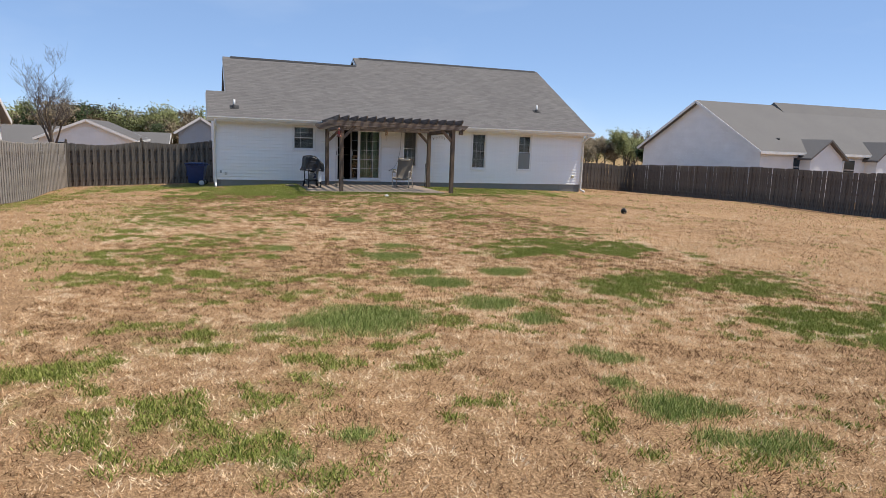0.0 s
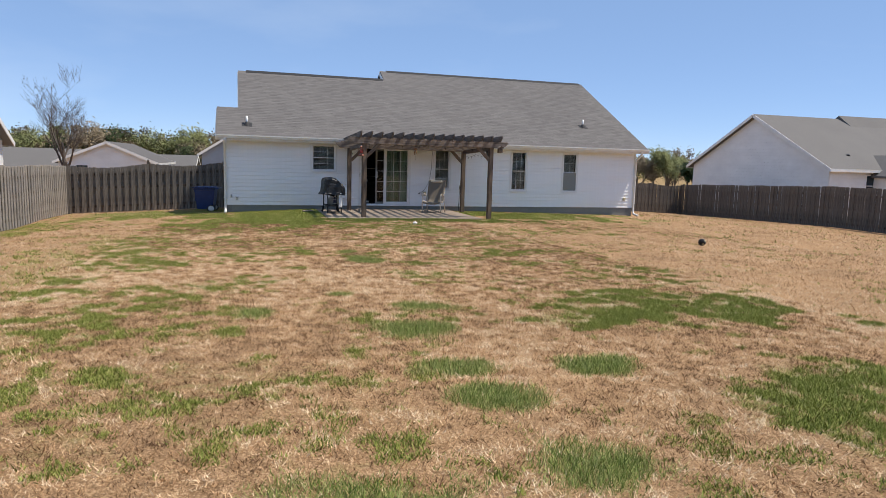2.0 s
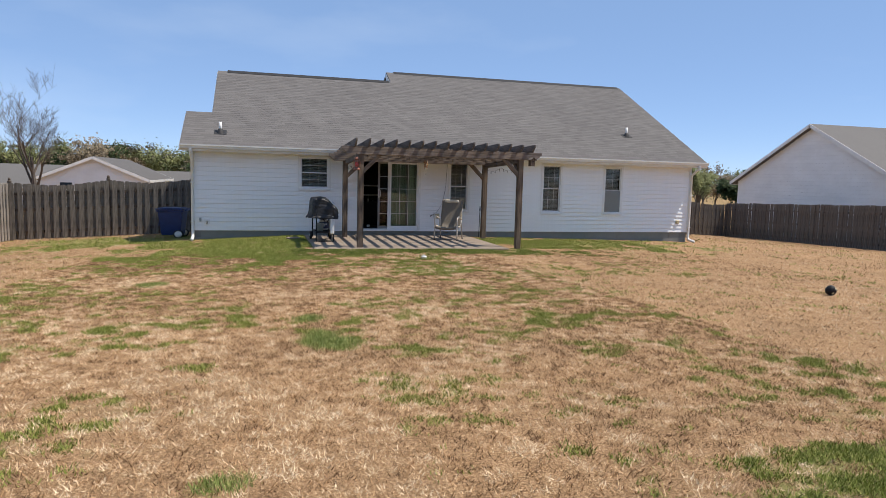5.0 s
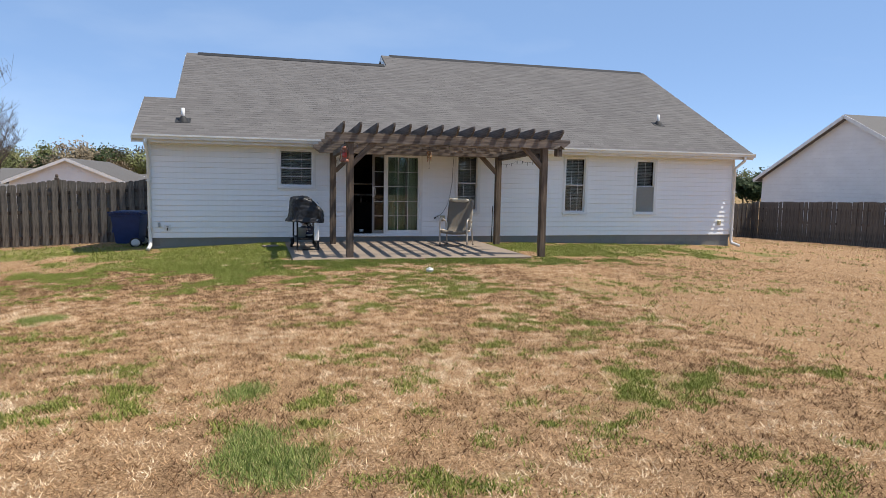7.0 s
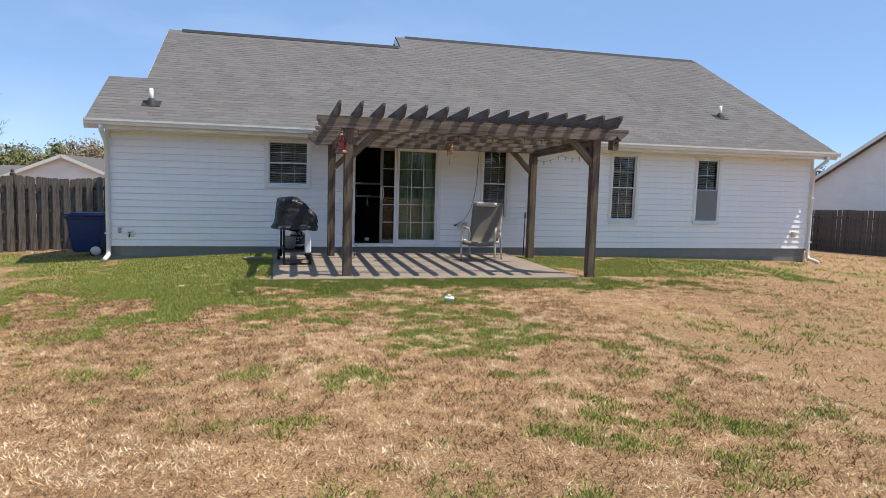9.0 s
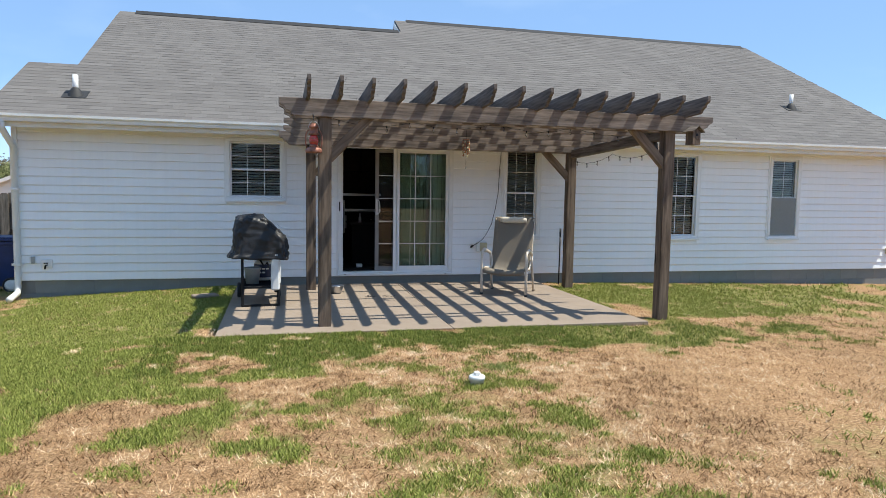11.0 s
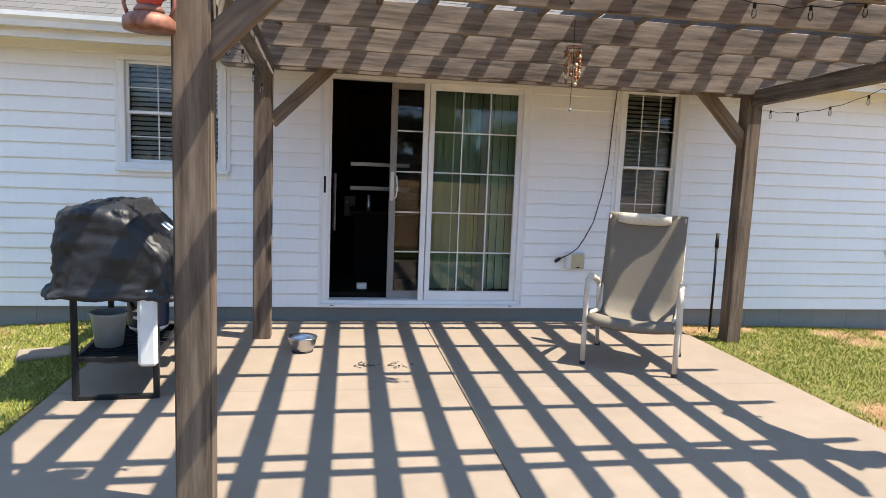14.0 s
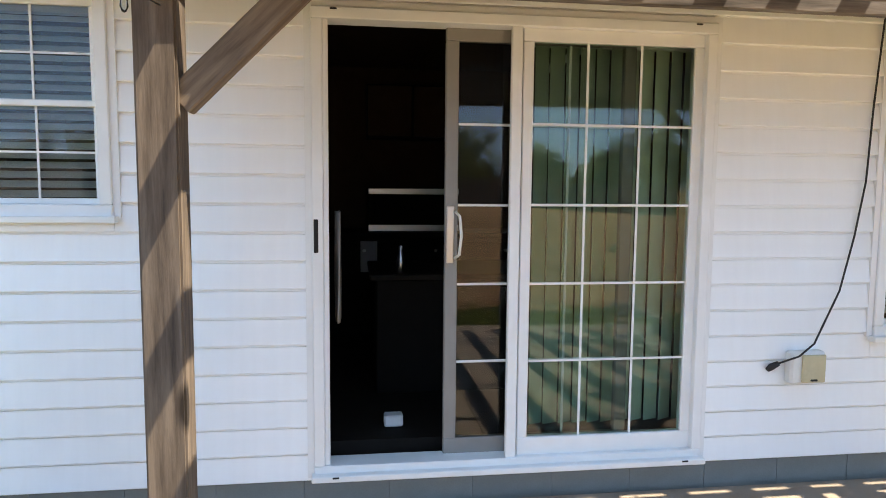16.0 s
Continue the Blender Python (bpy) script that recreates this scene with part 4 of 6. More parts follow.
# ---- fences ----
def fence(name, pts, label, height, group, dip=0.0, finials=False, wood_name="picket", scallop=2.4, z_off=0.0):
    """A picket fence along a line of (x, y) points: posts, rails and dog-eared pickets with scalloped tops."""
    t = thing(name, (0, 0, 0), label, "fence", group)
    w = 0.142
    pk = {}
    for q in range(-2, 9):
        h = height - 0.02 * q
        o = [(-w / 2, 0.0), (w / 2, 0.0), (w / 2, h - 0.035), (w / 2 - 0.03, h), (-w / 2 + 0.03, h), (-w / 2, h - 0.035)]
        pk[q] = mesh_of("picket", prism(o, "y", -0.009, 0.009), M[wood_name])
    postm = mesh_of("post", rounded(box((0, 0, height / 2 + 0.02), (0.10, 0.10, height + (0.16 if finials else 0.0)), 0), 0.006), M["fencepost"])
    capm = mesh_of("finial", lathe([(0.0, 0.0), (0.06, 0.0), (0.06, 0.025), (0.03, 0.035), (0.045, 0.075), (0.03, 0.115), (0.0, 0.13)], 10), M["fencepost"])
    total, k = 0.0, 0
    for (xa, ya), (xb, yb) in zip(pts, pts[1:]):
        ln = math.hypot(xb - xa, yb - ya)
        ang = math.degrees(math.atan2(yb - ya, xb - xa))
        panels = max(1, round(ln / scallop))
        pl = ln / panels
        for s in range(panels):
            a = s * pl
            x, y = xa + (xb - xa) * a / ln, ya + (yb - ya) * a / ln
            ps = part("post", postm, None, t)
            ps.matrix_basis = pose(x, y, float(ground_z(x, y)) + z_off - 0.06, 0, 0, ang) @ Matrix.Translation((0, 0.07, 0))
            if finials:
                part("finial", capm, None, ps).location = (0, 0, height + 0.10)
            xm, ym = xa + (xb - xa) * (a + pl / 2) / ln, ya + (yb - ya) * (a + pl / 2) / ln
            x2, y2 = xa + (xb - xa) * (a + pl) / ln, ya + (yb - ya) * (a + pl) / ln
            za, zc = float(ground_z(x, y)), float(ground_z(x2, y2))
            tilt = math.degrees(math.atan2(zc - za, pl))
            for zr in (0.25, 0.95, height - 0.35):
                part("rail", box((0, 0.03, 0), (pl, 0.04, 0.085), 0), M["fencepost"], t).matrix_basis = pose(xm, ym, (za + zc) / 2 + z_off + zr, 0, 0, ang) @ pose(0, 0, 0, 0, -tilt, 0)
            solid = wood_name == "picket_brown"
            n = max(1, int(pl / (0.136 if solid else 0.118)))
            for i in range(n):
                u = (i + 0.5) / n
                b = a + pl * u
                px, py = xa + (xb - xa) * b / ln, ya + (yb - ya) * b / ln
                sag = int(round(dip * math.sin(math.pi * u))) + (1 if (k * 7) % 11 == 0 else 0)
                p = part("picket", pk[sag], None, t)
                p.matrix_basis = pose(px, py, float(ground_z(px, py)) + z_off + 0.02, 0.3 * math.sin(k * 3.7), 0.5 * math.sin(k * 2.1), ang + 0.8 * math.sin(k * 1.3)) @ Matrix.Translation((0, (0.021 if solid else 0.062) if k % 2 else 0.0, 0))
                k += 1
    return t


fence("fence", [(-3.0, 6.0), (-3.0, 34.3)], "grey wooden privacy fence along the side lawn, sunlight put into its pale colour", 1.78, "yard fences", 1.0, False, "picket_sunlit")
fence("fence", [(-3.0, 34.3), (2.62, 34.3)], "weathered grey wooden privacy fence with scalloped top beside the house", 1.80, "yard fences", 6.0, True)
fence("fence", [(18.8, 43.2), (30.4, 43.2)], "weathered grey wooden fence between house and side boundary", 1.85, "yard fences", 4.0, False, "picket_brown")
fence("fence", [(30.4, 43.2), (29.0, 10.0)], "long weathered brown wooden privacy fence along the boundary", 1.93, "yard fences", 1.0, False, "picket_brown")
fence("fence", [(29.0, -9.0), (-3.0, -9.0)], "weathered wooden fence closing the far end of the lawn", 1.8, "yard fences")


# ---- patio things ----
def put(ob, x, y, z, rz=0.0):
    ob.matrix_basis = pose(x, y, z, 0, 0, rz)
    return ob


def wheel(bm_r, w, parent, at, hub_mat, hub_r):
    o = part("wheel", lathe([(hub_r, -w / 2), (bm_r * 0.93, -w / 2), (bm_r, -w / 4), (bm_r, w / 4), (bm_r * 0.93, w / 2), (hub_r, w / 2), (hub_r, -w / 2)], 22), M["rubber"], parent, "", True)
    o.matrix_basis = pose(*at, 0, 90, 0)
    part("hub", lathe([(0.0, -w / 2 - 0.004), (hub_r * 0.5, -w / 2 - 0.006), (hub_r, -w / 2 + 0.006), (hub_r, w / 2 - 0.006), (hub_r * 0.5, w / 2 + 0.006), (0.0, w / 2 + 0.004)], 18), hub_mat, o, "", True)


def grill():
    g = put(thing("grill", (0, 0, 0), "gas grill under a wrinkled black vinyl cover on a black cart", "grill"), 6.14, 28.99, 0.10, 3)
    hw, hd = 0.225, 0.40
    for x, y, z0 in ((-hw, -hd, 0.0), (hw, -hd, 0.0), (-hw, hd, 0.06), (hw, hd, 0.06)):
        part("leg", box((x, y, (0.76 + z0) / 2), (0.035, 0.035, 0.76 - z0), 0.006), M["black"], g)
    for c, s in (((0, -hd, 0.25), (0.45, 0.03, 0.03)), ((0, hd, 0.25), (0.45, 0.03, 0.03)), ((-hw, 0, 0.25), (0.03, 0.8, 0.03)), ((hw, 0, 0.25), (0.03, 0.8, 0.03)), ((0, -hd, 0.015), (0.48, 0.03, 0.03)), ((0, -hd, 0.68), (0.45, 0.03, 0.03))):
        part("rail", box(c, s, 0.004), M["black"], g)
    sh = part("shelf", box((0, 0, 0.235), (0.42, 0.76, 0.008), 0), M["black"], g)
    for i in range(14):
        part("shelf_bar", tube([(-0.21, -0.36 + i * 0.055, 0.262), (0.21, -0.36 + i * 0.055, 0.262)], 0.006, 6), M["black"], sh)
    part("firebox", lathe([(0.0, 0.56), (0.10, 0.57), (0.17, 0.64), (0.235, 0.74), (0.24, 0.78)], 16), M["black"], g, "black firebox under the cover", True)
    part("hose", tube([(0.0, -0.1, 0.58), (0.05, -0.16, 0.50), (0.09, -0.2, 0.55), (0.12, -0.1, 0.48)], 0.012, 8), M["rubber"], g, "", True)
    for s in (-1, 1):
        part("side_panel", box((0.185 if s < 0 else 0.26, -0.43 if s < 0 else 0.30, 0.45), (0.11 if s < 0 else 0.05, 0.05 if s < 0 else 0.26, 0.48), 0.018), M["white_plastic"], g, "white folded side shelf panel")
    wheel(0.105, 0.05, g, (0.27, 0.42, 0.105), M["grey_plastic"], 0.055)
    wheel(0.105, 0.05, g, (-0.27, 0.42, 0.105), M["grey_plastic"], 0.055)
    bm = bmesh.new()
    rings, n = [], 44
    prof = [(0.60, -0.40, 0.35, 1.06), (0.62, -0.40, 0.36, 1.07), (0.66, -0.375, 0.36, 1.04), (0.70, -0.35, 0.35, 1.02), (0.80, -0.335, 0.35, 1.01), (0.90, -0.33, 0.335, 1.0), (0.99, -0.325, 0.235, 0.99), (1.07, -0.315, 0.14, 0.97), (1.13, -0.29, 0.075, 0.95), (1.16, -0.25, 0.04, 0.91), (1.17, -0.12, 0.0, 0.5), (1.17, -0.09, -0.07, 0.03)]
    for k, (z, xl, xr, sy) in enumerate(prof):
        ring = []
        for i in range(n):
            a = 2 * math.pi * i / n
            ca, sa = math.cos(a), math.sin(a)
            q = 0.25
            x = (xl + xr) / 2 + (xr - xl) / 2 * math.copysign(abs(ca) ** q, ca)
            y = 0.46 * sy * math.copysign(abs(sa) ** q, sa)
            v = Vector((x, y, z))
            f = noise.fractal(v * 5.0, 1.0, 2.0, 4) * 0.025 + (0.016 * math.sin(a * 13 + z * 6) if k < 4 else 0.0)
            v += Vector((ca, sa, 0.25 if k > 6 else 0.0)) * f + Vector((0, 0, (0.05 if k < 3 else 0.015) * noise.noise(v * 4)))
            ring.append(bm.verts.new(v))
        rings.append(ring)
    for a, b in zip(rings, rings[1:]):
        for i in range(n):
            bm.faces.new((a[i], a[(i + 1) % n], b[(i + 1) % n], b[i]))
    bm.faces.new(rings[-1])
    c = part("cover", bm, M["cover"], g, "wrinkled black vinyl grill cover", True)
    sd = c.modifiers.new("folds", "SUBSURF")
    sd.levels = sd.render_levels = 2
    tx = bpy.data.textures.new("fold_noise", "CLOUDS")
    tx.noise_scale, tx.noise_depth, tx.noise_type = 0.15, 2, "HARD_NOISE"
    dm = c.modifiers.new("creases", "DISPLACE")
    dm.texture, dm.strength, dm.mid_level = tx, 0.04, 0.3
    part("emblem", box((0.255, -0.16, 1.03), (0.006, 0.15, 0.065), 0.002, Matrix.Rotation(radians(-50), 4, "Y")), M["emblem"], c, "pale blue and white maker's patch")
    ty = bpy.data.textures.new("crease_noise", "CLOUDS")
    ty.noise_scale, ty.noise_depth, ty.noise_type = 0.055, 1, "HARD_NOISE"
    df = c.modifiers.new("wrinkles", "DISPLACE")
    df.texture, df.strength, df.mid_level = ty, 0.022, 0.3
    so = c.modifiers.new("sheet", "SOLIDIFY")
    so.thickness = 0.004
    b = put(thing("bucket", (0, 0, 0), "grey plastic bucket on the grill's lower shelf", "bucket"), 6.05, 28.83, 0.37)
    b.scale = (0.86, 0.86, 0.86)
    part("body", lathe([(0.0, 0.0), (0.095, 0.0), (0.12, 0.23), (0.126, 0.235), (0.126, 0.25), (0.115, 0.25), (0.09, 0.012), (0.0, 0.012)], 22), M["grey_plastic"], b, "", True)
    part("bail", tube([(0.12 * math.cos(a), 0.0, 0.235 - 0.09 * math.sin(a)) for a in np.linspace(0, math.pi, 12)], 0.003, 6), M["steel"], b, "wire bail", True)


def propane():
    t = put(thing("propane_tank", (0, 0, 0), "white propane tank with a dark label on the grill shelf", "gas tank"), 6.19, 29.20, 0.37)
    part("body", lathe([(0.0, 0.0), (0.09, 0.0), (0.125, 0.03), (0.13, 0.08), (0.13, 0.20), (0.12, 0.25), (0.06, 0.29), (0.0, 0.295)], 24), M["white_plastic"], t, "", True)
    part("label_band", lathe([(0.128, 0.045), (0.1325, 0.07), (0.1325, 0.215), (0.130, 0.225)], 24), M["blue_label"], t, "dark blue label band", True)
    for z, n in ((0.165, 3), (0.115, 2)):
        for i in range(n):
            a = radians(-112 + 22 * i)
            part("lettering_bar", box((0, 0, 0), (0.038, 0.003, 0.02), 0), M["white_plastic"], t).matrix_basis = pose(0.134 * math.cos(a), 0.134 * math.sin(a), z, 0, 0, math.degrees(a) + 90)
    part("valve", lathe([(0.0, 0.29), (0.02, 0.29), (0.02, 0.33), (0.03, 0.335), (0.03, 0.345), (0.0, 0.345)], 12), M["steel"], t)


def chair():
    c = put(thing("patio_chair", (0, 0, 0), "taupe aluminium patio chair with a mesh sling and cream headrest", "chair"), 9.80, 29.30, 0.10, -32)
    r = 0.017
    for s in (-1, 1):
        x = 0.30 * s
        part("front_leg", tube([(x * 1.12, -0.33, 0.0), (x * 1.12, -0.335, 0.25), (x * 1.12, -0.34, 0.56), (x * 1.12, -0.325, 0.63), (x * 1.12, -0.28, 0.655)], r * 1.15, 10), M["chair_frame"], c, "", True)
        part("armrest", tube([(x * 1.12, -0.30, 0.652), (x * 1.13, -0.18, 0.665), (x * 1.12, -0.02, 0.63), (x * 1.1, 0.09, 0.60), (x * 1.08, 0.13, 0.57)], [r * 1.5, r * 1.6, r * 1.45, r * 1.3, r], 10), M["chair_frame"], c, "", True)
        part("rear_leg", tube([(x * 1.08, 0.13, 0.57), (x * 1.09, 0.19, 0.35), (x * 1.1, 0.30, 0.0)], r, 10), M["chair_frame"], c, "", True)
        part("side_rail", tube([(x, -0.32, 0.39), (x, -0.28, 0.405), (x, 0.05, 0.36), (x, 0.13, 0.40), (x, 0.22, 0.62), (x, 0.34, 1.02), (x, 0.37, 1.11), (x, 0.385, 1.13)], r, 10), M["chair_frame"], c, "", True)
        for y, z in ((-0.33, 0.0), (0.30, 0.0)):
            part("foot_cap", lathe([(0.0, 0.0), (0.022, 0.0), (0.022, 0.03), (0.0, 0.03)], 12, None, (x * 1.12 if y < 0 else x * 1.1, y, z)), M["rubber"], c)
    for y, z in ((-0.335, 0.33), (0.17, 0.40), (0.385, 1.13)):
        w = 0.335 if z < 0.9 else 0.30
        part("crossbar", tube([(-w, y, z), (w, y, z)], 0.013, 10), M["chair_frame"], c)
    path = [(-0.34, 0.325), (-0.365, 0.34), (-0.37, 0.37), (-0.35, 0.40), (-0.30, 0.412), (-0.22, 0.395), (-0.08, 0.355), (0.05, 0.35), (0.12, 0.385), (0.17, 0.48), (0.23, 0.66), (0.29, 0.86), (0.345, 1.04), (0.375, 1.115), (0.385, 1.14)]
    bm = bmesh.new()
    rows = []
    for y, z in path:
        rows.append([bm.verts.new((x, y - (0.02 if z > 0.45 else 0.0) + 0.03 * (1 - (x / 0.312) ** 2) * (0.6 if z > 0.45 else 0.0), z - 0.035 * (1 - (x / 0.312) ** 2) * (0.9 if z < 0.45 else 0.0))) for x in np.linspace(-0.312, 0.312, 9)])
    for a, b in zip(rows, rows[1:]):
        for i in range(8):
            bm.faces.new((a[i], a[i + 1], b[i + 1], b[i]))
    s = part("sling", bm, M["sling"], c, "taupe woven mesh sling", True)
    so = s.modifiers.new("cloth", "SOLIDIFY")
    so.thickness = 0.006
    bm = bmesh.new()
    for k in range(9):
        x = -0.23 + 0.0525 * k
        rr = 0.048 * (1 - 0.35 * (abs(k - 4) / 4) ** 4)
        rows = [bm.verts.new((x, 0.335 + rr * 0.7 * math.cos(a), 1.098 + rr * math.sin(a))) for a in np.linspace(0, 2 * math.pi, 13)[:-1]]
        if k:
            for i in range(12):
                bm.faces.new((prev[i], prev[(i + 1) % 12], rows[(i + 1) % 12], rows[i]))
        else:
            bm.faces.new(rows[::-1])
        prev = rows
    bm.faces.new(prev)
    part("headrest", bm, M["pillow"], c, "cream headrest pillow", True)


def bowl():
    b = put(thing("dog_bowl", (0, 0, 0), "stainless steel pet bowl standing on the patio", "bowl"), 7.21, 29.60, 0.10)
    part("bowl", lathe([(0.0, 0.004), (0.068, 0.0), (0.078, 0.01), (0.102, 0.07), (0.110, 0.108), (0.115, 0.115), (0.110, 0.119), (0.100, 0.09), (0.076, 0.02), (0.0, 0.014)], 32), M["steel"], b, "", True)
    part("base_ring", lathe([(0.076, 0.0), (0.081, 0.0), (0.081, 0.012), (0.076, 0.012)], 32), M["rubber"], b, "black rubber base ring", True)


def lantern():
    l = put(thing("lantern", (0, 0, 0), "faded red hurricane lantern hanging from the pergola post", "lantern"), 6.765, 27.06, 2.01)
    part("tank", lathe([(0.0, 0.0), (0.085, 0.0), (0.09, 0.01), (0.088, 0.04), (0.07, 0.055), (0.035, 0.065), (0.0, 0.065)], 22), M["rust"], l, "", True)
    part("globe", lathe([(0.036, 0.085), (0.048, 0.11), (0.05, 0.135), (0.042, 0.175), (0.036, 0.19), (0.033, 0.19), (0.039, 0.173), (0.046, 0.135), (0.044, 0.11), (0.032, 0.085)], 20), M["red"], l, "red glass globe", True)
    part("chimney", lathe([(0.046, 0.188), (0.056, 0.196), (0.056, 0.208), (0.042, 0.218), (0.04, 0.262), (0.056, 0.27), (0.056, 0.278), (0.035, 0.30), (0.02, 0.315), (0.0, 0.318)], 20), M["rust"], l, "", True)
    part("burner", lathe([(0.0, 0.06), (0.05, 0.06), (0.052, 0.072), (0.04, 0.088), (0.0, 0.088)], 18), M["rust"], l, "", True)
    for z in (0.115, 0.15):
        part("guard_wire", tube([(0.055 * math.cos(a), 0.055 * math.sin(a), z) for a in np.linspace(0, 2 * math.pi, 17)], 0.002, 5), M["rust"], l, "", True)
    for s in (-1, 1):
        part("side_tube", tube([(0.07 * s, 0, 0.045), (0.085 * s, 0, 0.09), (0.085 * s, 0, 0.19), (0.065 * s, 0, 0.235), (0.03 * s, 0, 0.25)], 0.007, 8), M["rust"], l, "", True)
    part("bail", tube([(0.06 * math.cos(a), 0, 0.24 + 0.10 * math.sin(a)) for a in np.linspace(0, math.pi, 13)], 0.0025, 6), M["steel"], l, "wire bail", True)
    h = put(thing("hook", (0, 0, 0), "green-grey iron hook screwed to the pergola beam", "hook"), 6.76, 27.06, 2.365)
    part("shank", tube([(0, 0.03, 0.06), (0, 0.0, 0.05), (0, 0, 0.03), (0, 0, 0.0), (0, -0.012, -0.006), (0, -0.016, 0.008)], 0.006, 8), M["black"], h, "", True)


def birdhouse():
    b = put(thing("birdhouse", (0, 0, 0), "small weathered wooden birdhouse on the end of the pergola beam", "birdhouse"), 11.36, 27.05, 2.24, 12)
    part("body", rounded(prism([(-0.065, 0.0), (0.065, 0.0), (0.065, 0.155), (0.0, 0.20), (-0.065, 0.155)], "y", -0.06, 0.06), 0.003), M["post"], b)
    for s in (-1, 1):
        part("roof_board", box((0.048 * s, -0.01, 0.195), (0.135, 0.17, 0.014), 0.002, Matrix.Rotation(radians(36 * s), 4, "Y")), M["rafter"], b)
    # No hole is cut: a flat black disc gives the shade inside it.
    h = part("entrance", lathe([(0.0, 0.0), (0.018, 0.0), (0.018, 0.004), (0.0, 0.004)], 14), M["black"], b, "black disc in place of the dark round entrance hole")
    h.matrix_basis = pose(0, -0.061, 0.12, 90)
    part("perch", tube([(0, -0.06, 0.075), (0, -0.095, 0.075)], 0.004, 6), M["post"], b)


def wind_chime():
    w = put(thing("wind_chime", (0, 0, 0), "copper wind chime with dangling charms under the pergola", "wind chime"), 8.87, 28.52, 1.93)
    part("cord", tube([(0, 0, 0.02), (0.004, 0, 0.3), (0, 0, 0.56)], 0.0022, 5), M["black"], w)
    part("hoop", tube([(0.045 * math.cos(a), 0.045 * math.sin(a), 0.40) for a in np.linspace(0, 2 * math.pi, 17)], 0.005, 6), M["copper"], w, "", True)
    for i in range(9):
        a, ln = i * 0.698, 0.14 + 0.10 * ((i * 5) % 9) / 9
        x, y = 0.045 * math.cos(a), 0.045 * math.sin(a)
        s = part("strand", tube([(x, y, 0.40), (x, y, 0.40 - ln)], 0.0015, 5), M["black"], w)
        for j in range(6):
            z = 0.40 - ln * (j + 1) / 6
            part("charm", lathe([(0.0, -0.013), (0.008, -0.009), (0.012, 0.0), (0.008, 0.009), (0.0, 0.013)], 8, None, (x, y, z)), M["copper"] if (i + j) % 3 else M["beige_plastic"], s, "", True)
    part("bead", lathe([(0.0, -0.012), (0.011, -0.005), (0.011, 0.005), (0.0, 0.012)], 10, None, (0, 0, 0.02)), M["grey_plastic"], w, "", True)


def string_lights(pts, n, sag, label):
    """A wire swagged between points with small clear bulbs."""
    t = thing("string_lights", (0, 0, 0), label, "string lights", "string lights")
    wire, bulbs = [], []
    for i in range(n + 1):
        u = i / n * (len(pts) - 1)
        k = min(int(u), len(pts) - 2)
        f = u - k
        p = Vector(pts[k]).lerp(Vector(pts[k + 1]), f)
        p.z -= sag * 4 * f * (1 - f) + 0.006 * math.sin(i * 3.1)
        p.y += 0.006 * math.sin(i * 1.7)
        wire.append(p)
        if i % 3 == 1:
            bulbs.append(p)
    part("wire", tube(wire, 0.0024, 5), M["black"], t, "thin black wire", True)
    for p in bulbs:
        b = part("bulb", lathe([(0.0, -0.068), (0.007, -0.063), (0.012, -0.05), (0.010, -0.032), (0.006, -0.018)], 8, None, p), M["bulb"], t, "", True)
        part("socket", lathe([(0.007, -0.02), (0.008, -0.018), (0.008, 0.004), (0.0, 0.006)], 8, None, p), M["black"], b)


def outlet(name, x, z, w, h, body, lid, label, d=0.06):
    o = thing(name, (x, WALL_Y - 0.014, z), label, "outlet box")
    part("box", box((0, -d / 2, 0), (w, d, h), 0.012), body, o)
    part("lid", box((w * 0.12, -d - 0.006, -0.002), (w * 0.68, 0.014, h * 0.86), 0.006), lid, o)
    part("tab", box((w * 0.12, -d - 0.012, -h * 0.36), (w * 0.2, 0.012, h * 0.06), 0.003), M["black"], o)


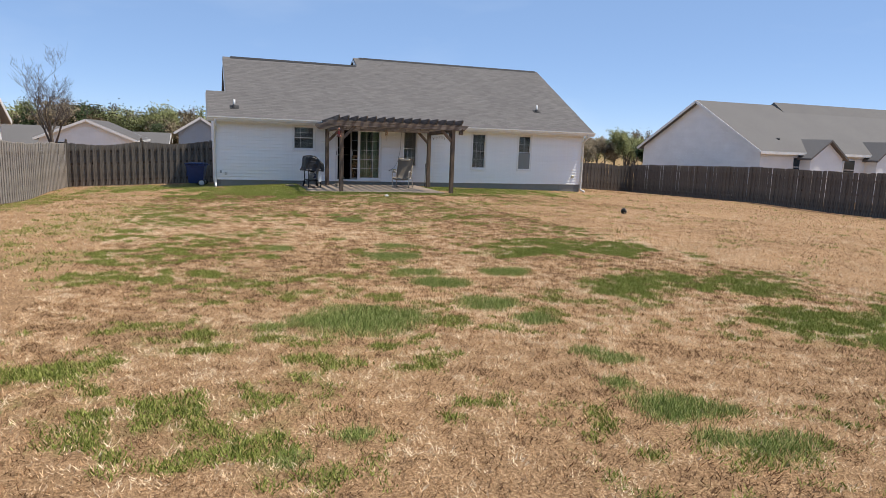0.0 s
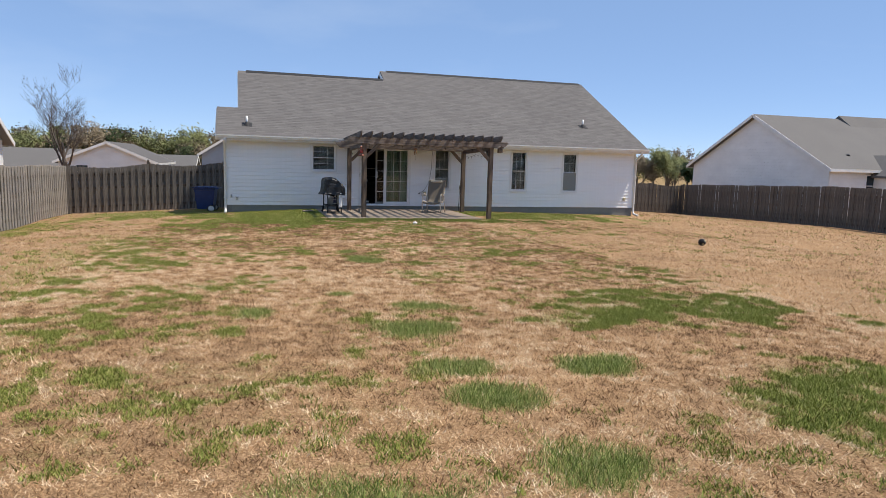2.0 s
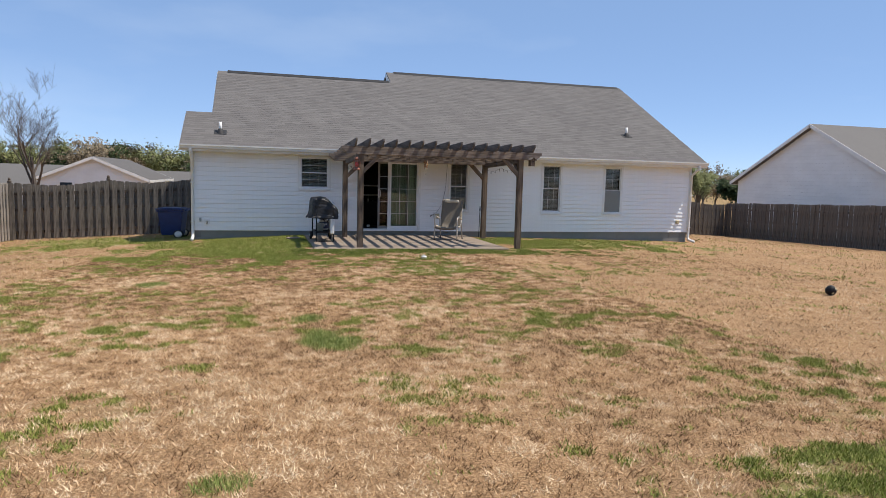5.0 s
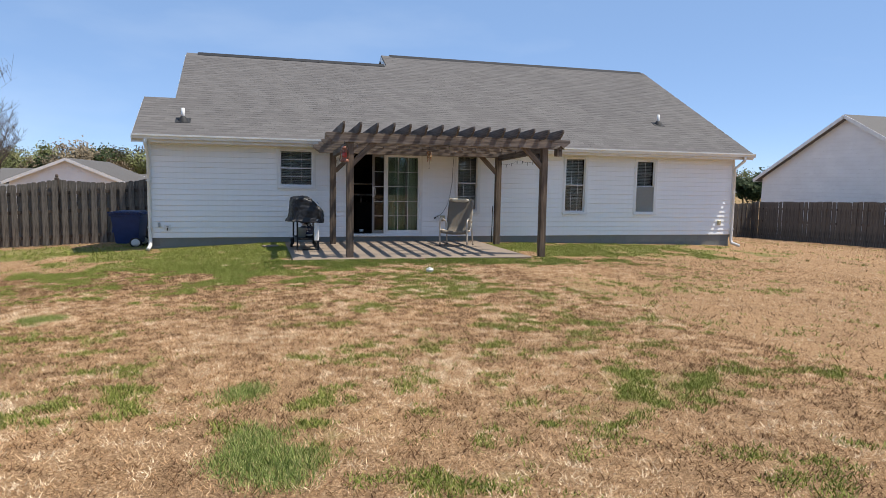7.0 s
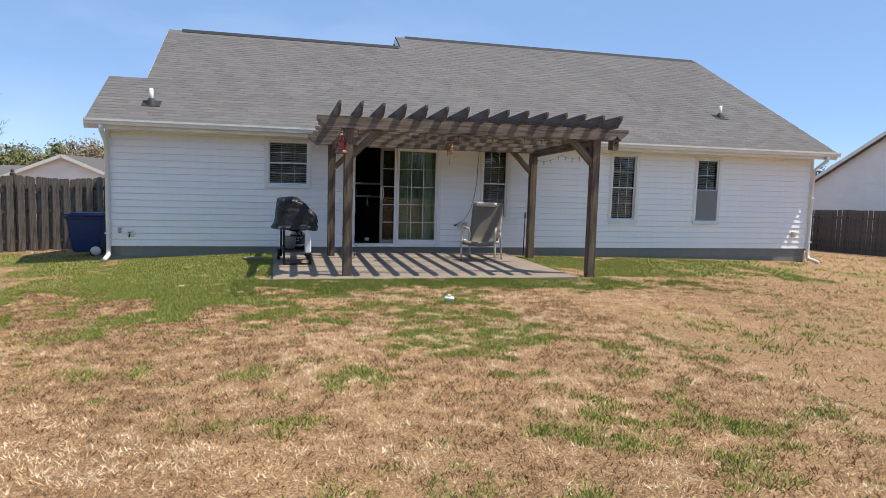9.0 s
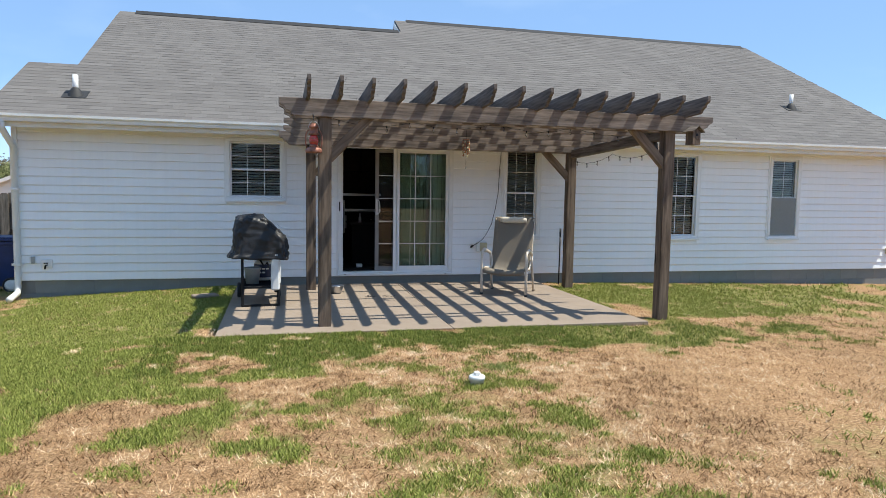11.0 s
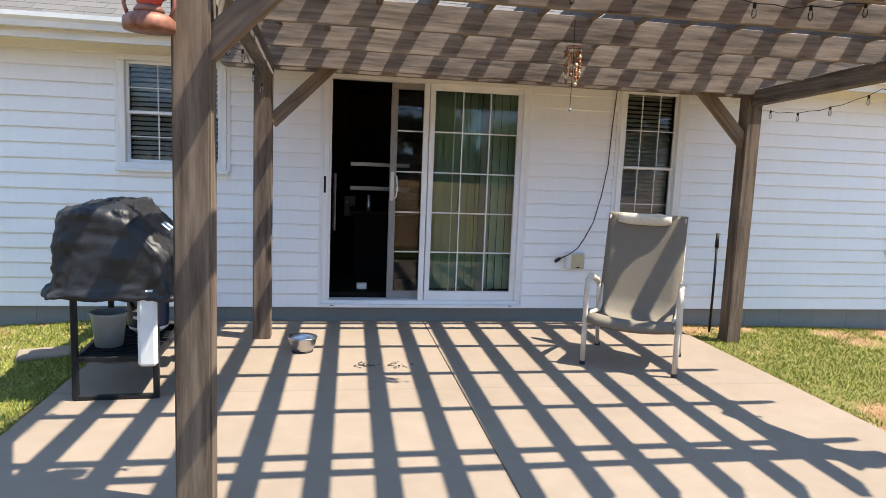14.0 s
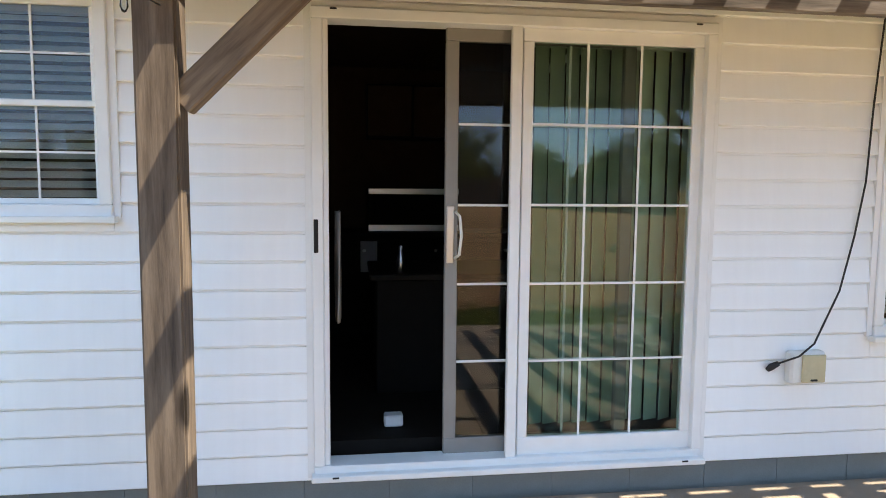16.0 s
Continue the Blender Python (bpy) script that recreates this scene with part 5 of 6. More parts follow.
def wall_fittings():
    outlet("outlet_box", 9.76, 0.70, 0.19, 0.165, M["white_plastic"], M["beige_plastic"], "weatherproof outlet box with a beige lid on the siding")
    c = thing("extension_cord", (0, 0, 0), "black extension cord hanging down the siding to the outlet", "cord")
    y = WALL_Y - 0.028
    part("cable", tube([(10.02, 30.09, 2.43), (10.10, 30.40, 2.50), (10.09, y, 2.42), (10.06, y, 2.0), (10.045, y, 1.63), (10.0, y, 1.35), (9.93, y - 0.01, 1.08), (9.84, y - 0.03, 0.92), (9.76, y - 0.075, 0.83), (9.68, y - 0.08, 0.77), (9.61, y - 0.02, 0.72)], 0.0048, 8), M["rubber"], c, "", True)
    part("plug", tube([(9.615, y - 0.02, 0.722), (9.585, y - 0.005, 0.70), (9.565, y - 0.005, 0.685)], [0.013, 0.018, 0.012], 8), M["rubber"], c, "", True)
    outlet("small_outlet", 2.87, 0.53, 0.075, 0.12, M["white_plastic"], M["grey_plastic"], "small grey-faced outlet on the siding near the corner", 0.03)
    outlet("vent_cover", 18.36, 0.58, 0.13, 0.13, M["beige_plastic"], M["beige_plastic"], "square beige vent cover low on the siding", 0.03)
    s = thing("spigot", (3.06, WALL_Y - 0.02, 0.45), "outdoor water spigot on a white mounting block", "spigot")
    part("block", box((0, -0.01, 0.02), (0.15, 0.02, 0.13), 0.006), M["trim"], s)
    part("faucet", tube([(0, -0.02, 0.0), (0, -0.08, 0.0), (0, -0.10, -0.02), (0, -0.105, -0.05)], 0.012, 8), M["black"], s, "", True)
    part("valve_wheel", lathe([(0.012, 0.0), (0.03, 0.0), (0.03, 0.01), (0.012, 0.01)], 12, None, (0, -0.06, 0.03)), M["black"], s)
    f = thing("flood_light", (18.42, 30.44, 2.555), "twin dark floodlight fixture under the eave corner", "light fixture")
    part("base", lathe([(0.0, 0.0), (0.05, 0.0), (0.05, -0.02), (0.0, -0.02)], 14), M["black"], f)
    for sx in (-1, 1):
        o = part("lamp_head", lathe([(0.02, -0.07), (0.035, -0.05), (0.045, 0.02), (0.05, 0.04), (0.044, 0.042), (0.0, 0.03)], 14), M["black"], f, "", True)
        o.matrix_basis = pose(0.09 * sx, -0.04, -0.045, 100, 0, 30 * sx)
    r = thing("garden_stake", (11.05, 30.27, 0.07), "thin black iron stake leaning against the wall by the post", "stake")
    part("shaft", tube([(0, 0, 0), (0.015, 0.02, 0.45), (0.035, 0.06, 0.86)], 0.012, 8), M["black"], r, "", True)
    part("grip", tube([(0.034, 0.058, 0.82), (0.04, 0.068, 0.96)], [0.02, 0.016], 8), M["rubber"], r, "", True)


def yard_things():
    z = float(ground_z(7.9, 24.6))
    c = thing("cleanout_cap", (7.90, 24.62, z), "white plastic drain cleanout cap standing in the lawn", "pipe cap")
    part("pipe", lathe([(0.0, -0.05), (0.055, -0.05), (0.055, 0.035), (0.064, 0.035), (0.064, 0.06), (0.058, 0.068), (0.0, 0.068)], 20), M["white_plastic"], c, "", True)
    part("square_nut", box((0, 0, 0.082), (0.045, 0.045, 0.03), 0.005), M["white_plastic"], c)
    z = float(ground_z(13.38, 19.3))
    b = thing("ball", (13.38, 19.3, z + 0.085), "dark scuffed play ball with pale panels on the grass", "ball")
    bm = bmesh.new()
    bmesh.ops.create_icosphere(bm, subdivisions=3, radius=0.085)
    part("skin", bm, M["black"], b, "", True)
    bm = bmesh.new()
    bmesh.ops.create_icosphere(bm, subdivisions=1, radius=0.1)
    dirs = [v.co.normalized() for v in bm.verts][:30:2]
    bm.free()
    for d in dirs:
        u = d.orthogonal().normalized()
        q = bmesh.new()
        w = d.cross(u)
        ring = [q.verts.new((d + 0.26 * (math.cos(a) * u + math.sin(a) * w)).normalized() * 0.0875) for a in np.linspace(0, 2 * math.pi, 7)[:-1]]
        q.faces.new(ring)
        part("panel", q, M["beige_plastic"], b)
    zb = float(ground_z(1.95, 32.3))
    t = put(thing("recycling_bin", (0, 0, 0), "blue wheeled plastic recycling cart beside the house corner", "bin"), 1.98, 32.2, zb, -98)
    t.scale = (1.0, 1.05, 0.9)
    bm = bmesh.new()
    rings = []
    for z, w, d in ((0.10, 0.50, 0.50), (0.12, 0.52, 0.52), (0.86, 0.70, 0.66), (0.88, 0.76, 0.72), (0.93, 0.77, 0.73), (0.935, 0.72, 0.68)):
        rings.append([bm.verts.new((w / 2 * sx, d / 2 * sy, z)) for sx, sy in ((-1, -1), (1, -1), (1, 1), (-1, 1))])
    for a, b2 in zip(rings, rings[1:]):
        for i in range(4):
            bm.faces.new((a[i], a[(i + 1) % 4], b2[(i + 1) % 4], b2[i]))
    bm.faces.new(rings[0][::-1]), bm.faces.new(rings[-1])
    part("body", rounded(bm, 0.02, 2), M["blue"], t)
    bm = bmesh.new()
    bm_box(bm, (0, 0, 0.965), (0.80, 0.78, 0.035))
    bm_box(bm, (0, 0.02, 0.99), (0.66, 0.60, 0.03))
    part("lid", rounded(bm, 0.012, 2), M["blue"], t)
    part("handle", tube([(-0.3, 0.40, 0.93), (-0.3, 0.46, 0.95), (0.3, 0.46, 0.95), (0.3, 0.40, 0.93)], 0.016, 8), M["blue"], t)
    part("rib", box((0, -0.325, 0.55), (0.45, 0.02, 0.30), 0.008, Matrix.Rotation(radians(-5), 4, "X")), M["blue"], t)
    for s in (-1, 1):
        wheel(0.14, 0.06, t, (0.33 * s, 0.22, 0.14), M["white_plastic"], 0.105)
    p = put(thing("paver", (0, 0, 0), "tan concrete paver lying in the grass by the patio", "paver"), 5.38, 29.55, float(ground_z(5.38, 29.55)) + 0.004, 20)
    part("stone", box((0, 0, 0.02), (0.34, 0.22, 0.04), 0.012), M["slab"], p)
    n = 46
    x, y = 7.80 + 0.11 * np.sign(np.arange(n) - 26) + RNG.normal(0, 0.045, n), RNG.normal(29.20, 0.035, n)
    a = RNG.uniform(0, 6.28, n)
    s = RNG.uniform(0.008, 0.026, n)
    base = np.stack([x, y, np.full(n, 0.103)], -1)
    d1 = np.stack([np.cos(a) * s, np.sin(a) * s, RNG.uniform(0, 0.008, n)], -1)
    d2 = np.stack([-np.sin(a) * s * 0.4, np.cos(a) * s * 0.4, RNG.uniform(0, 0.01, n)], -1)
    v = np.stack([base - d1, base - d2, base + d1, base + d2], 1).reshape(-1, 3)
    tagged(new("leaf_litter", mesh_from("leaf_litter", v, 4, M["bark"])), "scattered dry brown leaf bits on the patio", "leaves", "", "stuff")


grill()
propane()
chair()
bowl()
lantern()
birdhouse()
wind_chime()
string_lights([(6.95, 27.12, 2.40), (7.9, 27.325, 2.41), (8.9, 27.325, 2.43), (9.9, 27.325, 2.42), (11.02, 27.32, 2.40)], 42, 0.07, "string of clear bulbs along the pergola's front beam")
string_lights([(11.08, 27.35, 2.22), (11.05, 28.5, 2.20), (11.05, 29.9, 2.18)], 24, 0.09, "string of clear bulbs sagging along the pergola's side beam")
string_lights([(6.88, 27.35, 2.22), (6.90, 28.6, 2.20), (6.90, 29.9, 2.16)], 15, 0.07, "string of clear bulbs hanging along the pergola's other side")
wall_fittings()
yard_things()


# ---- kitchen behind the open door ----
def kitchen():
    # Walls added to shut out stray light; the room's shade is in the colours.
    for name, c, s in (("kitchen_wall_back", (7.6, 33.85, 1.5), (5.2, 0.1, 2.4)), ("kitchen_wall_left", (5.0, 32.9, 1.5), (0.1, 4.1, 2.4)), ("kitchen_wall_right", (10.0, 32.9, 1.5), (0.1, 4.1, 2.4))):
        structure(name, box(c, s, 0), M["room_dimness"], "brown kitchen wall closing the room, its shade put into the colour", "wall")
    k = thing("base_cabinet", (8.0, 33.45, 0.32), "dark kitchen base cabinet with a sink counter, colour deepened for the dim room", "cabinet")
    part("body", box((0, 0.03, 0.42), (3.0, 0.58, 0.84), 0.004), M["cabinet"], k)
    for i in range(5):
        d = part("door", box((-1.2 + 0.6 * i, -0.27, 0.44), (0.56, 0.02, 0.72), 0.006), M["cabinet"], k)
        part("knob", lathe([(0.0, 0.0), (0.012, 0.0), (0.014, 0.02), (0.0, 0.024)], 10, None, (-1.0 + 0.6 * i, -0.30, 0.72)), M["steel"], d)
    w = thing("worktop", (8.0, 33.45, 1.16), "dark laminate worktop along the kitchen wall, colour deepened for the dim room", "worktop")
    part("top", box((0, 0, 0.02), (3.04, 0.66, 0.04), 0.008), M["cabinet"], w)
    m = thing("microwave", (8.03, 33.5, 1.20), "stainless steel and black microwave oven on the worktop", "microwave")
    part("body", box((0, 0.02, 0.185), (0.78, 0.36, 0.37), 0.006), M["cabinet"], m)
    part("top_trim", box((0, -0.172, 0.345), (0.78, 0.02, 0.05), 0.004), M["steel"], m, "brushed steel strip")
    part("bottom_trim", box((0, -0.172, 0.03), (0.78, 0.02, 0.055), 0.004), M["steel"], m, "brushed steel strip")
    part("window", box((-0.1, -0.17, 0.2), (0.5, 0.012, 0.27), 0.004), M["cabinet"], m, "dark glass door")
    u = thing("wall_cabinet", (8.03, 33.6, 2.0), "dark wooden wall cabinet above the microwave, colour deepened for the dim room", "cabinet")
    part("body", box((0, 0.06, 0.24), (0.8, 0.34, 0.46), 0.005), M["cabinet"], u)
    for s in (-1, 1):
        part("door", box((0.2 * s, -0.12, 0.24), (0.38, 0.02, 0.43), 0.006), M["room_dimness"], u)
    tb = thing("kitchen_island", (8.25, 31.95, 0.32), "dark wooden kitchen island, the room's shade put into its colour", "island")
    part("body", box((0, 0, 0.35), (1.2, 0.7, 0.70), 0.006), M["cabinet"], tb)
    part("top", box((0, 0, 0.72), (1.28, 0.78, 0.035), 0.006), M["dimmed_floor"], tb)
    f = thing("steel_shaker", (7.80, 31.66, 1.0575), "chrome shaker bottle standing on the kitchen island", "bottle")
    part("body", lathe([(0.0, 0.0), (0.026, 0.0), (0.026, 0.06), (0.022, 0.09), (0.014, 0.12), (0.012, 0.145), (0.0, 0.15)], 14), M["steel"], f, "", True)
    part("cap", lathe([(0.013, 0.14), (0.014, 0.142), (0.012, 0.165), (0.0, 0.168)], 12), M["steel"], f)
    for x, z, h in ((7.64, 1.0, 0.26),):
        o = thing("notice", (x, 33.165, z), "paper notice fixed to the cabinet front, greyed in colour for the dim room", "notice")
        part("plate", box((0, -0.004, 0), (0.14, 0.008, h), 0.003), M["screen"], o)
    o = thing("towel", (7.44, 30.812, 0.92), "taupe towel hanging just inside the door", "towel")
    bm = bmesh.new()
    rows = [[bm.verts.new((0.012 * math.sin(i * 1.9 + j * 0.3), 0.03 * i, 0.09 * j)) for i in range(8)] for j in range(7)]
    for a, b in zip(rows, rows[1:]):
        for i in range(7):
            bm.faces.new((a[i], a[i + 1], b[i + 1], b[i]))
    tw = part("cloth", bm, M["screen"], o, "", True)
    sd = tw.modifiers.new("cloth", "SOLIDIFY")
    sd.thickness = 0.008
    v = thing("vertical_blinds", (0, WALL_Y + 0.20, 0), "sage-beige vertical blinds drawn behind the fixed door panel", "blinds")
    part("headrail", box((8.78, 0, 2.30), (0.95, 0.05, 0.05), 0.004), M["trim"], v)
    me = mesh_of("vane", box((0, 0, 0), (0.086, 0.003, 1.92), 0), M["blind"])
    for i in range(12):
        s = part("vane", me, None, v)
        s.matrix_basis = pose(8.36 + i * 0.078, 0.0, 1.33, 0, 0, 22 + 5 * math.sin(i * 2.7))
    b = thing("pet_dish", (7.72, 31.05, 0.32), "small pale square dish on the kitchen floor", "dish")
    part("dish", box((0, 0, 0.03), (0.10, 0.08, 0.06), 0.008), M["white_plastic"], b)


kitchen()


# ---- houses around ----
def gable_house(name, label, x0, x1, y0, y1, base, eave, rise, axis, wall_m, roof_m, windows=(), over=0.35, siding_lines=True):
    """A simple gabled house: walls, gable triangles, thick roof planes, windows; the ridge runs along the axis."""
    t = thing(name, ((x0 + x1) / 2, (y0 + y1) / 2, base), label, "house", "houses around")
    w, d, h = x1 - x0, y1 - y0, eave - base
    span, run = (d, w) if axis == "x" else (w, d)
    def turn(bm):
        if axis == "y":
            bmesh.ops.rotate(bm, verts=bm.verts[:], matrix=Matrix.Rotation(radians(90), 3, "Z"))
        return bm
    bm = prism([(-span / 2, 0), (span / 2, 0), (span / 2, h), (0, h + rise), (-span / 2, h)], "x", -run / 2, run / 2)
    body = part("wall", turn(bm), wall_m, t)
    sl = rise / (span / 2)
    yo, zo = span / 2 + over, h - over * sl
    bm = prism([(-yo, zo), (0, h + rise), (yo, zo), (yo, zo + 0.13), (0, h + rise + 0.15), (-yo, zo + 0.13)], "x", -run / 2 - over, run / 2 + over)
    rf = part("roof", turn(bm), roof_m, t)
    ang = math.atan(sl)
    for s in (-1, 1):
        for e in (-1, 1):
            b = box((e * (run / 2 + over + 0.012), s * yo / 2, (zo + h + rise) / 2 + 0.05), (0.03, yo / math.cos(ang), 0.17), 0, Matrix.Rotation(-s * ang, 4, "X"))
            part("rake_board", turn(b), M["gutter"], rf)
        part("fascia", turn(box((0, s * (yo + 0.015), zo + 0.05), (run + 2 * over, 0.03, 0.16), 0)), M["gutter"], rf)
    if siding_lines:
        n = int((h + rise) / 0.2)
        for e in (-1, 1):
            for i in range(1, n):
                z = i * 0.2
                half = span / 2 if z < h else (h + rise - z) / sl
                if half > 0.25:
                    part("siding_board", turn(box((e * (run / 2 + 0.008), 0, z), (0.014, 2 * half - 0.02, 0.17), 0, Matrix.Rotation(radians(4 * e), 4, "Y"))), wall_m, body)
        for s in (-1, 1):
            for i in range(1, int(h / 0.2)):
                part("siding_board", turn(box((0, s * (span / 2 + 0.008), i * 0.2), (run - 0.05, 0.014, 0.17), 0, Matrix.Rotation(radians(-4 * s), 4, "X"))), wall_m, body)
    for face, u, z, ww, hh in windows:
        n, p = {"s": ((0, -1), (u, -d / 2)), "w": ((-1, 0), (-w / 2, u)), "e": ((1, 0), (w / 2, u)), "n": ((0, 1), (u, d / 2))}[face]
        o = part("window", box((p[0] + n[0] * 0.03, p[1] + n[1] * 0.03, z), (ww + 0.14 if n[1] else 0.06, ww + 0.14 if n[0] else 0.06, hh + 0.14), 0.004), M["trim"], t)
        part("pane", box((p[0] + n[0] * 0.062, p[1] + n[1] * 0.062, z), (ww if n[1] else 0.01, ww if n[0] else 0.01, hh), 0), M["window_dark"], o)
        part("mullion", box((p[0] + n[0] * 0.07, p[1] + n[1] * 0.07, z), (ww if n[1] else 0.012, ww if n[0] else 0.012, 0.04), 0), M["trim"], o)
    return t


def neighbour_right():
    t = gable_house("house", "white-sided neighbouring house with a long weathered grey gable roof", 34.0, 62.0, 35.3, 46.8, -1.3, 2.15, 3.05, "x", M["white_wall"], M["shingle_far"], (("s", -11.0, 2.5, 0.8, 1.1), ("s", -8.4, 2.45, 0.8, 1.2), ("s", -6.7, 2.4, 0.9, 1.2), ("s", -4.9, 2.4, 0.7, 0.9), ("s", -2.5, 2.4, 0.8, 1.2)))
    part("raised_ridge", prism([(-1.5, 5.75), (0.0, 6.85), (1.5, 5.75)], "x", -7.6, 13.6), M["shingle_far"], t, "raised section of the roof ridge")
    for u, w in ((-9.6, 2.6), (-4.2, 2.2), (1.5, 2.6)):
        b = part("porch_gable", prism([(u - w / 2, 0.0), (u + w / 2, 0.0), (u + w / 2, 3.1), (u, 4.05), (u - w / 2, 3.1)], "y", -6.6, -4.0), M["white_wall"], t, "small projecting front gable")
        part("gable_roof", prism([(u - w / 2 - 0.25, 2.95), (u, 4.1), (u + w / 2 + 0.25, 2.95), (u + w / 2 + 0.25, 3.07), (u, 4.24), (u - w / 2 - 0.25, 3.07)], "y", -6.85, -2.6), M["shingle"], b)
    v = part("roof_vent", lathe([(0.0, 0.0), (0.12, 0.0), (0.12, 0.12), (0.0, 0.16)], 10, None, (-11.6, -4.6, 4.1)), M["black"], t)
    return t


neighbour_right()
gable_house("house", "white-sided neighbouring house with a cream rake board behind the side fence", -19.8, -6.15, 27.8, 38.1, -0.6, 2.25, 2.9, "x", M["white_wall"], M["shingle_far"])
gable_house("house", "white-sided house with a low grey gable roof beyond the fence", -8.7, -2.6, 58.0, 70.0, -2.2, 1.2, 1.3, "y", M["white_wall"], M["shingle_far"], (("s", -1.6, 2.7, 0.7, 0.9),), 0.3, False)
gable_house("house", "low grey-roofed house in the far row", -21.0, -10.5, 70.0, 80.0, -2.4, 0.35, 1.6, "x", M["white_wall"], M["shingle_far"], (), 0.35, False)
gable_house("house", "low grey-roofed house in the far row", -7.8, -1.4, 78.0, 88.0, -2.4, 0.35, 1.3, "x", M["white_wall"], M["shingle_far"], (), 0.35, False)
gable_house("house", "blue-grey sided house with a brown roof behind ours", 0.45, 3.7, 60.0, 68.0, -2.2, 2.0, 1.05, "y", M["blue_wall"], M["shingle"], (), 0.3, False)


# ---- trees ----
def tree_data(height, seed, leaf, spread=0.42, r0=None, depth=4, splits=(4, 4, 4, 3), size=0.016):
    """Branch tubes as quads and leaf cards as quads for one tree."""
    rng = random.Random(seed)
    quads, leaves = [], []
    def limb(p, d, ln, r, lev):
        n = 4
        pts, rad = [p], [r]
        for i in range(n):
            d = (d + Vector((rng.uniform(-1, 1), rng.uniform(-1, 1), rng.uniform(-0.3, 0.7))) * 0.16).normalized()
            p = p + d * ln / n
            pts.append(p)
            rad.append(r * (1 - 0.6 * (i + 1) / n))
        k = 6 if lev < 2 else 3
        rings = []
        for i, q in enumerate(pts):
            u = d.orthogonal().normalized()
            w = d.cross(u)
            rings.append([q + rad[i] * (math.cos(2 * math.pi * j / k) * u + math.sin(2 * math.pi * j / k) * w) for j in range(k)])
        for a, b in zip(rings, rings[1:]):
            for j in range(k):
                quads.extend((a[j], a[(j + 1) % k], b[(j + 1) % k], b[j]))
        if lev >= depth - 1 and leaf:
            for _ in range(leaf):
                c = pts[rng.randint(1, n)] + Vector((rng.gauss(0, 1), rng.gauss(0, 1), rng.gauss(0, 0.8))) * ln * 0.42
                s = height * size * rng.uniform(0.6, 1.5)
                u = Vector((rng.gauss(0, 1), rng.gauss(0, 1), rng.gauss(0, 1))).normalized()
                w = u.orthogonal().normalized()
                leaves.extend((c - u * s - w * s * 0.6, c + u * s - w * s * 0.4, c + u * s * 0.8 + w * s * 0.6, c - u * s * 0.7 + w * s * 0.7))
        if lev < depth:
            for i in range(splits[lev]):
                f = rng.uniform(0.35, 1.0) if lev else rng.uniform(0.42, 1.0)
                q = pts[min(n, max(1, round(f * n)))]
                a = rng.uniform(0, 6.283)
                out = Vector((math.cos(a), math.sin(a), rng.uniform(0.25, 1.1)))
                limb(q, (d * (1 - spread) + out * spread * 1.6).normalized(), ln * rng.uniform(0.5, 0.72), max(rad[min(n, round(f * n))] * 0.62, 0.006), lev + 1)
    limb(Vector((0, 0, 0)), Vector((0, 0, 1)), height * 0.42, r0 or height * 0.022, 0)
    return np.array([tuple(v) for v in quads]), np.array([tuple(v) for v in leaves]) if leaves else None


def tree(x, y, z, height, seed, leaf, mat, label, **kw):
    q, l = tree_data(height, seed, leaf, **kw)
    t = thing("tree", (x, y, z), label, "tree")
    part("trunk", mesh_from("trunk", q, 4, M["bark"]), None, t)
    if l is not None:
        part("crown", mesh_from("crown", l, 4, mat), None, t)
    return t


